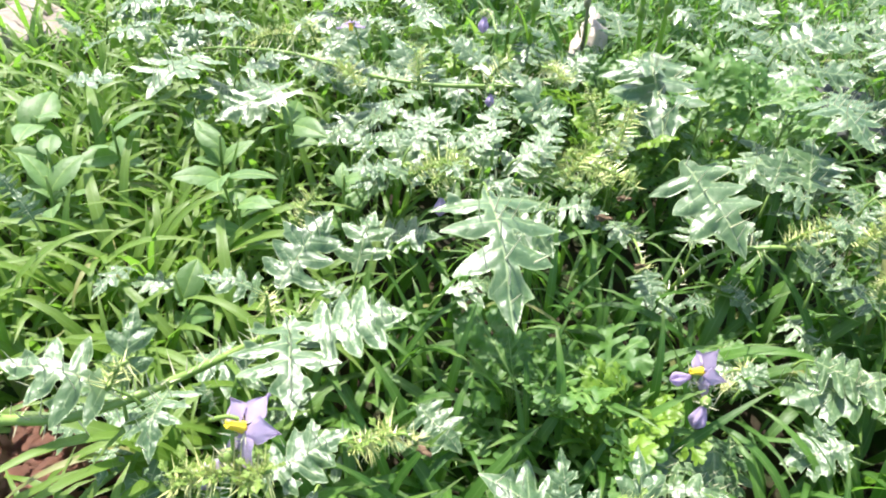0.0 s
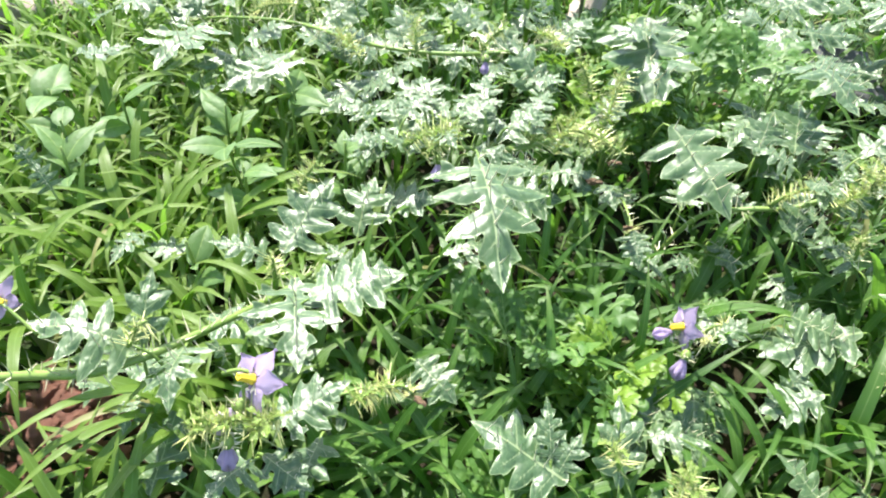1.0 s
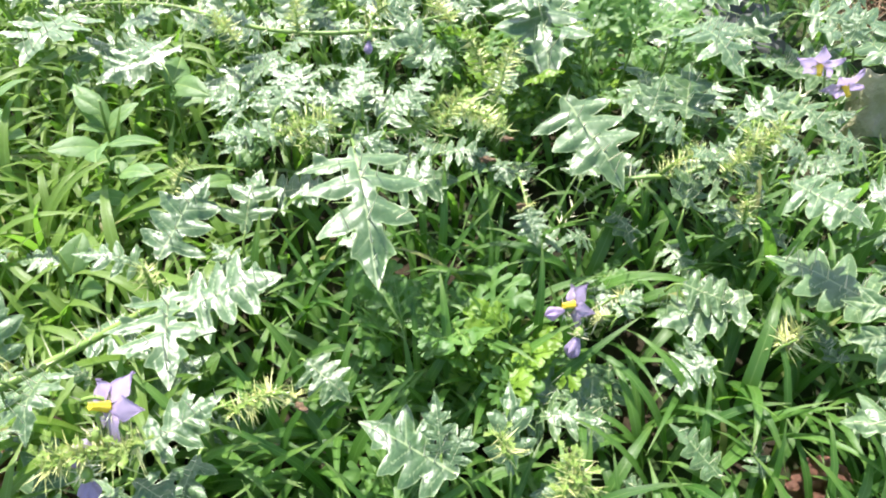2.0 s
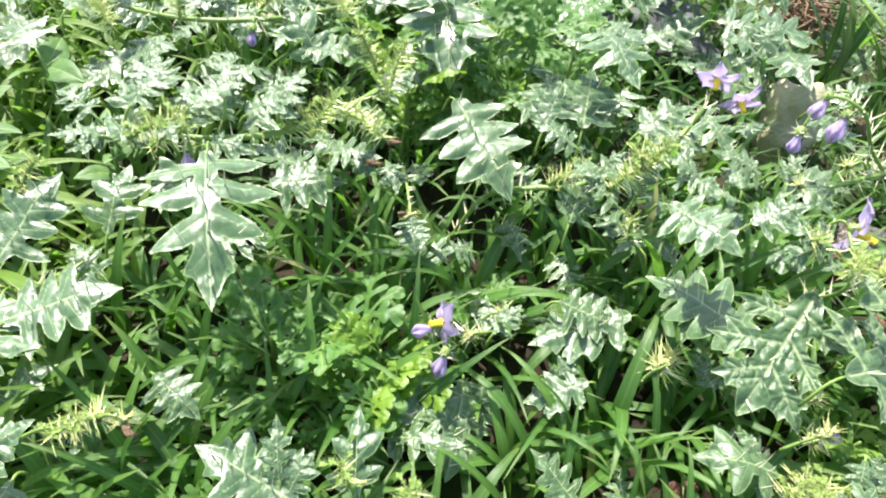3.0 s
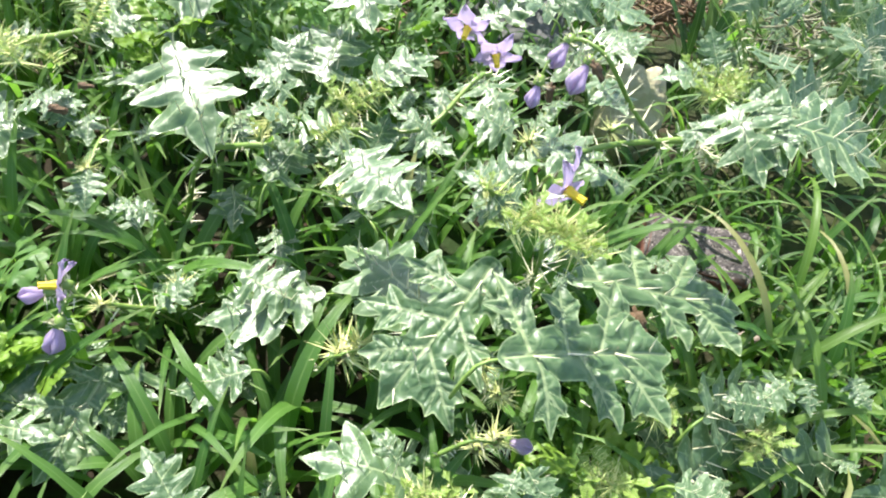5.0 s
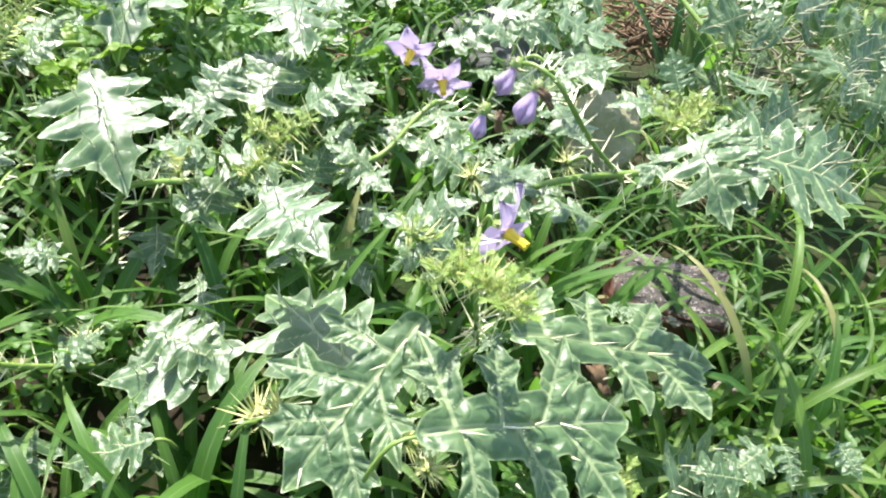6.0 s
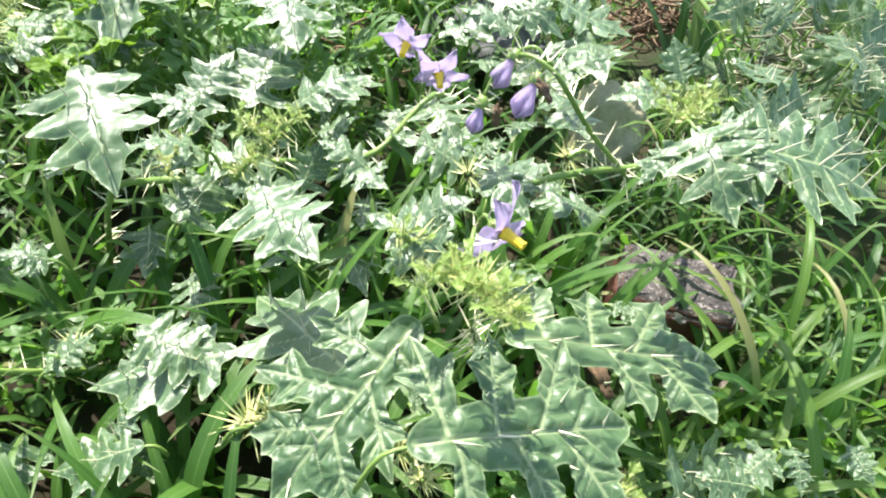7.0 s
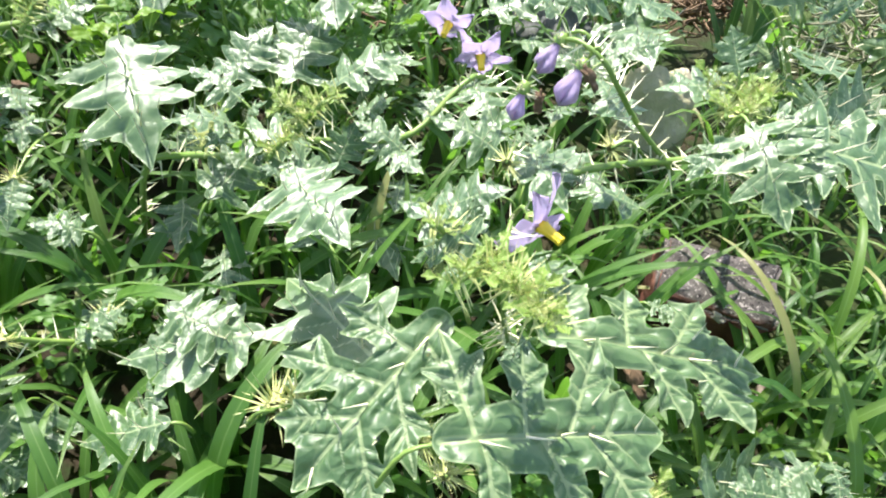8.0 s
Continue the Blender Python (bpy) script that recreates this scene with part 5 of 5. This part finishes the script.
thicket(trailing, (-0.34, -0.12, 0.14, 0.34), 12, 15, 0.03, 0.09, (0.03, 0.055))
thicket(creeping, (0.17, 0.38, 0.37, 0.54), 19, 16, 0.05, 0.11, (0.035, 0.06))
thicket(pale, (0.33, 0.42, 0.55, 0.88), 16, 17, 0.05, 0.13, (0.05, 0.08))
thicket(pale, (0.53, 0.82, 0.50, 0.90), 32, 27, 0.04, 0.12, (0.05, 0.085), (0.4, -1.2, 0.8))
thicket(pale, (0.36, 0.56, 0.16, 0.28), 9, 18, 0.03, 0.06, (0.04, 0.06), (0.3, -0.9, 0.9))
thicket(big_leaved, (0.05, 0.32, 0.12, 0.34), 20, 19, 0.02, 0.06, (0.03, 0.05))

# ---------------------------------------------------------------- other weeds

FEATHERS = [divided_blade("leaf", 500 + k, WEED, (3, 3, 2, 3)[k], (0.36, 0.32, 0.40, 0.30)[k], (0.030, 0.034, 0.036, 0.027)[k]) for k in range(4)]
YOUNG_FEATHERS = [divided_blade("leaf", 520 + k, YELLOW_WEED, (2, 3)[k], 0.38, (0.042, 0.036)[k], 56) for k in range(2)]
OVALS = [ovate_blade("leaf", 600 + k, BROAD, (0.27, 0.31, 0.23)[k]) for k in range(3)]


def weed(name, place, count, reach, height, meshes, label, tilt=(15, 60)):
    """A low herb: leaves on short stalks round a stem."""
    rng = random.Random(int(place[0] * 7000) + int(place[1] * 900) + count)
    x, y = place
    ob = thing(name, (x, y, -0.006), label, "weed", label.split(" with")[0])
    top = Vector((x + rng.uniform(-0.01, 0.01), y + rng.uniform(-0.01, 0.01), height * 0.8))
    part("stem", tube_mesh("stem", [(x, y, -0.006), Vector((x, y, 0)).lerp(top, 0.5), top], 0.0018, 0.0011, STEM, 6, 4), ob)
    for k in range(count):
        s = rng.uniform(0.25, 1.0)
        q = radians(k * 137.5 + rng.uniform(-70, 70))
        start = Vector((x, y, 0)).lerp(top, s)
        up = math.tan(radians(90 - rng.uniform(*tilt)))
        way = Vector((math.cos(q), math.sin(q), min(up, 1.6) * 0.6))
        size = reach * rng.uniform(0.5, 1.25)
        m = axes(start, start + way, rng.uniform(-28, 28)) @ Matrix.Scale(size, 4)
        part("leaf", rng.choice(meshes), ob, m)
    return ob


FEATHERY = "feathery bright green weed with finely divided leaves"
OVAL = "soft green weed with smooth oval leaves in grass"
for x, y, reach, height in ((-0.025, 0.275, 0.062, 0.070), (0.018, 0.272, 0.065, 0.075), (0.060, 0.228, 0.055, 0.060), (0.020, 0.225, 0.050, 0.045),
                            (0.15, 0.53, 0.07, 0.175), (0.185, 0.515, 0.065, 0.165), (0.125, 0.525, 0.065, 0.165), (-0.015, 0.155, 0.05, 0.06), (0.10, 0.60, 0.07, 0.14), (0.22, 0.57, 0.065, 0.14), (0.05, 0.49, 0.05, 0.12), (0.075, 0.515, 0.04, 0.14), (0.06, 0.56, 0.06, 0.13)):
    weed("feathery_weed", (x, y), 9, 0.85 * reach, height, FEATHERS, FEATHERY)
for x, y, reach, height in ((0.03, 0.62, 0.06, 0.09), (0.07, 0.70, 0.07, 0.1), (0.455, 0.33, 0.03, 0.03), (0.43, 0.27, 0.03, 0.03), (0.11, 0.32, 0.04, 0.04), (0.345, 0.235, 0.035, 0.05), (0.37, 0.255, 0.035, 0.05)):
    weed("feathery_weed", (x, y), 8, reach, height, FEATHERS, FEATHERY)
for x, y, reach, height in ((-0.37, 0.45, 0.040, 0.13), (-0.29, 0.46, 0.042, 0.13), (-0.23, 0.48, 0.038, 0.14), (-0.25, 0.41, 0.036, 0.13), (-0.40, 0.39, 0.036, 0.11), (-0.34, 0.54, 0.042, 0.13),
                            (-0.17, 0.45, 0.034, 0.13), (-0.45, 0.47, 0.040, 0.12), (-0.41, 0.42, 0.034, 0.125), (-0.24, 0.375, 0.030, 0.13), (-0.25, 0.30, 0.028, 0.11), (-0.175, 0.43, 0.032, 0.12)):
    weed("oval_leaved_weed", (x, y), 6, reach, height, OVALS, OVAL, (42, 82))

for x, y, reach, height in ((0.058, 0.492, 0.045, 0.125), (0.056, 0.546, 0.045, 0.13), (0.084, 0.675, 0.055, 0.14), (0.142, 0.553, 0.05, 0.135), (0.041, 0.261, 0.042, 0.075), (0.025, 0.245, 0.036, 0.065), (0.074, 0.247, 0.038, 0.065),
                            (0.355, 0.225, 0.034, 0.07), (0.335, 0.195, 0.032, 0.07), (0.37, 0.20, 0.03, 0.06), (-0.10, 0.66, 0.04, 0.14), (-0.42, 0.62, 0.04, 0.13)):
    weed("young_weed", (x, y), 7, reach, height, YOUNG_FEATHERS, "young yellow-green weed with notched leaves in sunlight")

# tufts of broad grass: by the soil, between the plants, and beside the brick
for x, y in ((0.11, 0.33), (0.17, 0.34), (0.20, 0.27)):
    grass_tuft(x, y, 6, 0.150, 1.0, nodding=True)
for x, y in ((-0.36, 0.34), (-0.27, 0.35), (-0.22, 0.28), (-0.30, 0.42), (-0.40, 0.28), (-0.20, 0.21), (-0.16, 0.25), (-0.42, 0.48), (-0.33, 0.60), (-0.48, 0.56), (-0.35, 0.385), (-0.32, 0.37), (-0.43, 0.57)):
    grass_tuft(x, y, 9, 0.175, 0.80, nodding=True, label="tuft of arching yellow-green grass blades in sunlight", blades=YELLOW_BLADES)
for x, y in ((-0.02, 0.22), (0.03, 0.24), (-0.07, 0.19), (0.05, 0.33), (0.0, 0.35), (0.15, 0.22), (-0.10, 0.31), (-0.13, 0.18), (0.19, 0.23)):
    grass_tuft(x, y, 10, 0.125, 1.0)
for x, y in ((0.52, 0.36), (0.56, 0.33), (0.50, 0.30), (0.60, 0.38), (0.53, 0.28), (0.46, 0.31), (0.64, 0.44), (0.45, 0.25), (0.50, 0.25)):
    grass_tuft(x, y, 8, 0.165, 0.56, nodding=True, label="tuft of narrow arching olive-green grass blades", blades=OLIVE_BLADES)
# low tufts whose dark colour stands in for shade under the leaves
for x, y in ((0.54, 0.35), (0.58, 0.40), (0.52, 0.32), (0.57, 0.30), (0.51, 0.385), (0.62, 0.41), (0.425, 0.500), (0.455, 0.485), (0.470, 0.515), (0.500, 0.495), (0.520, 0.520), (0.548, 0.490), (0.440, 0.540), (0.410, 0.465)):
    grass_tuft(x, y, 14, 0.085, 0.6, nodding=True, label="low tuft of green grass coloured dark for shade under the leaves", blades=SHADED_BLADES)
for x, y in ((0.36, 0.30), (0.33, 0.36), (0.26, 0.36), (0.22, 0.33), (0.05, 0.78), (-0.05, 0.82), (-0.2, 0.75), (0.25, 0.8)):
    grass_tuft(x, y, 11, 0.15)

# upright tufts, their green darkened in place of the leaves' shade
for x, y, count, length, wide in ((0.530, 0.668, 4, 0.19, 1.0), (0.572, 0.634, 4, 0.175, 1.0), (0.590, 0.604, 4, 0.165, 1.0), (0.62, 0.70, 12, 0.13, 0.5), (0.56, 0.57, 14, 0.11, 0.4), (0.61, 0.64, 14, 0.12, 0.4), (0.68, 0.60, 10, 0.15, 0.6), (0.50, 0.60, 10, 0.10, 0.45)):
    grass_tuft(x, y, count, length, wide, label="tuft of upright green grass coloured dark for the shade of leaves", blades=SHADED_BLADES)


def grass_stalk(x, y, top, r, material, seed, label):
    """A tall bare culm with two swollen joints and one blade wrapped round it."""
    rng = random.Random(seed)
    ob = thing("grass_stalk", (x, y, -0.006), label, "grass", "tall grass stalks")
    foot, tip = Vector((x, y, -0.006)), Vector(top)
    line = [foot.lerp(tip, s) + Vector((rng.uniform(-0.002, 0.002), 0, 0)) for s in (0, 0.3, 0.6, 1.0)]
    part("culm", tube_mesh("culm", line, r, 0.6 * r, material, 7, 6, 0.04), ob)
    for s in (0.36, 0.70):
        part("joint", rock_mesh("joint", seed, (1.35 * r, 1.35 * r, 2.2 * r), material, 0.15), ob, Matrix.Translation(foot.lerp(tip, s)))
    m = Matrix.Translation(foot.lerp(tip, 0.36)) @ pose(0, 0, 0, 0, 0, rng.uniform(0, 360)) @ Matrix.Diagonal((0.11, 0.07, 0.11, 1))
    part("blade", rng.choice(YELLOW_BLADES), ob, m)


YELLOW_STALK = "tall straight yellow-green grass stalk among the leaves"
grass_stalk(0.112, 0.76, (0.084, 0.73, 0.200), 0.0034, YELLOW_WEED, 1, YELLOW_STALK)
grass_stalk(0.128, 0.76, (0.118, 0.73, 0.210), 0.0038, YELLOW_WEED, 2, YELLOW_STALK)
grass_stalk(-0.022, 0.74, (-0.024, 0.71, 0.205), 0.0038, YELLOW_WEED, 3, YELLOW_STALK)
grass_stalk(-0.044, 0.74, (-0.052, 0.71, 0.205), 0.0028, YELLOW_WEED, 4, YELLOW_STALK)
grass_stalk(0.046, 0.78, (0.030, 0.74, 0.200), 0.0030, WOODY, 5, "tall dry olive-brown grass stalk before a stone")

# ---------------------------------------------------------------- stones, clods and litter


def stone(name, x, y, z, size, material, seed, turn, label, category, flat=False, tilt=0):
    ob = new(name, rock_mesh(name, seed, size, material, 0.16 if flat else 0.45, flat))
    ob.matrix_world = pose(x, y, z, tilt, 0, turn)
    return tagged(ob, label, category)


brick = stone("brick_fragment", 0.463, 0.412, 0.012, (0.037, 0.024, 0.028), BRICK, 2, -14, "broken weathered reddish brick lying in grass", "brick", True, 13)
for k, (x, y, z, wide) in enumerate(((0.020, -0.020, 0.0255, 0.0065), (-0.012, 0.010, 0.0270, 0.0050), (0.030, 0.006, 0.0250, 0.0040), (0.004, -0.0225, 0.0240, 0.0048))):
    part("mortar", rock_mesh("mortar", 30 + k, (wide, wide * 0.7, 0.0024), MORTAR, 0.7), brick, pose(x, y, z, 0, 0, 50 * k), "pale pinkish mortar remains" if k == 0 else "")
stone("stone", 0.497, 0.349, 0.002, (0.010, 0.009, 0.012), PALE_STONE, 5, 30, "small pale stone half buried in soil", "stone")
stone("stone", 0.405, 0.235, 0.002, (0.010, 0.009, 0.009), PALE_STONE, 6, 70, "small pale stone lying on soil", "stone")
stone("stone", 0.440, 0.585, 0.030, (0.030, 0.034, 0.052), STONE, 3, 10, "smooth grey stone behind the leaves", "stone")
stone("stone", 0.062, 0.87, 0.03, (0.024, 0.10, 0.042), PINK_STONE, 7, -12, "pale pinkish stone behind the weeds", "stone")
stone("stone", -0.70, 0.82, 0.0, (0.09, 0.06, 0.04), PALE_STONE, 8, 0, "pale stone at the edge of the grass", "stone")
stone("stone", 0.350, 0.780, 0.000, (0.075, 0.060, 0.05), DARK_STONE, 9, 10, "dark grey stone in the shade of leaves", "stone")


def clods(x, y, count, reach, seed, label):
    rng = random.Random(seed)
    kinds = [rock_mesh("clod", seed + k, (1, 0.8, 0.6), CLAY, 0.6) for k in range(3)]
    ob = thing("soil_clods", (x, y, -0.006), label, "soil")
    for k in range(count):
        size = rng.uniform(0.0025, 0.0070)
        m = pose(x + rng.gauss(0, reach), y + rng.gauss(0, reach * 0.8), rng.uniform(-0.002, 0.026), rng.uniform(0, 360), 0, rng.uniform(0, 360))
        part("clod", rng.choice(kinds), ob, m @ Matrix.Scale(size, 4))


clods(-0.316, 0.196, 280, 0.020, 3, "heap of crumbly red clay clods on soil")
clods(0.241, 0.190, 45, 0.010, 9, "crumbly red clay clods on bare soil")


def litter(x, y, z, count, reach, seed, material, label, long=1.0):
    rng = random.Random(seed)
    ob = thing("dry_litter", (x, y, 0), label, "litter")
    for k in range(count):
        a = Vector((x + rng.gauss(0, reach), y + rng.gauss(0, reach), z + rng.uniform(-0.02, 0.03)))
        b = a + Vector((rng.uniform(-1, 1), rng.uniform(-1, 1), rng.uniform(-0.4, 0.5))) * 0.020 * long
        c = b + Vector((rng.uniform(-1, 1), rng.uniform(-1, 1), rng.uniform(-0.6, 0.3))) * 0.016 * long
        part("twig", tube_mesh("twig", [a, b, c], 0.0013, 0.0007, material, 5, 3), ob)


litter(0.503, 0.765, 0.06, 240, 0.021, 4, DRY, "tangled heap of dry brown plant litter")
litter(0.235, 0.66, 0.04, 26, 0.02, 8, DRY, "few dry brown twigs lying among leaves")
litter(0.660, 0.730, 0.05, 110, 0.030, 12, WOODY, "tangle of dry olive stems under the leaves", 1.7)
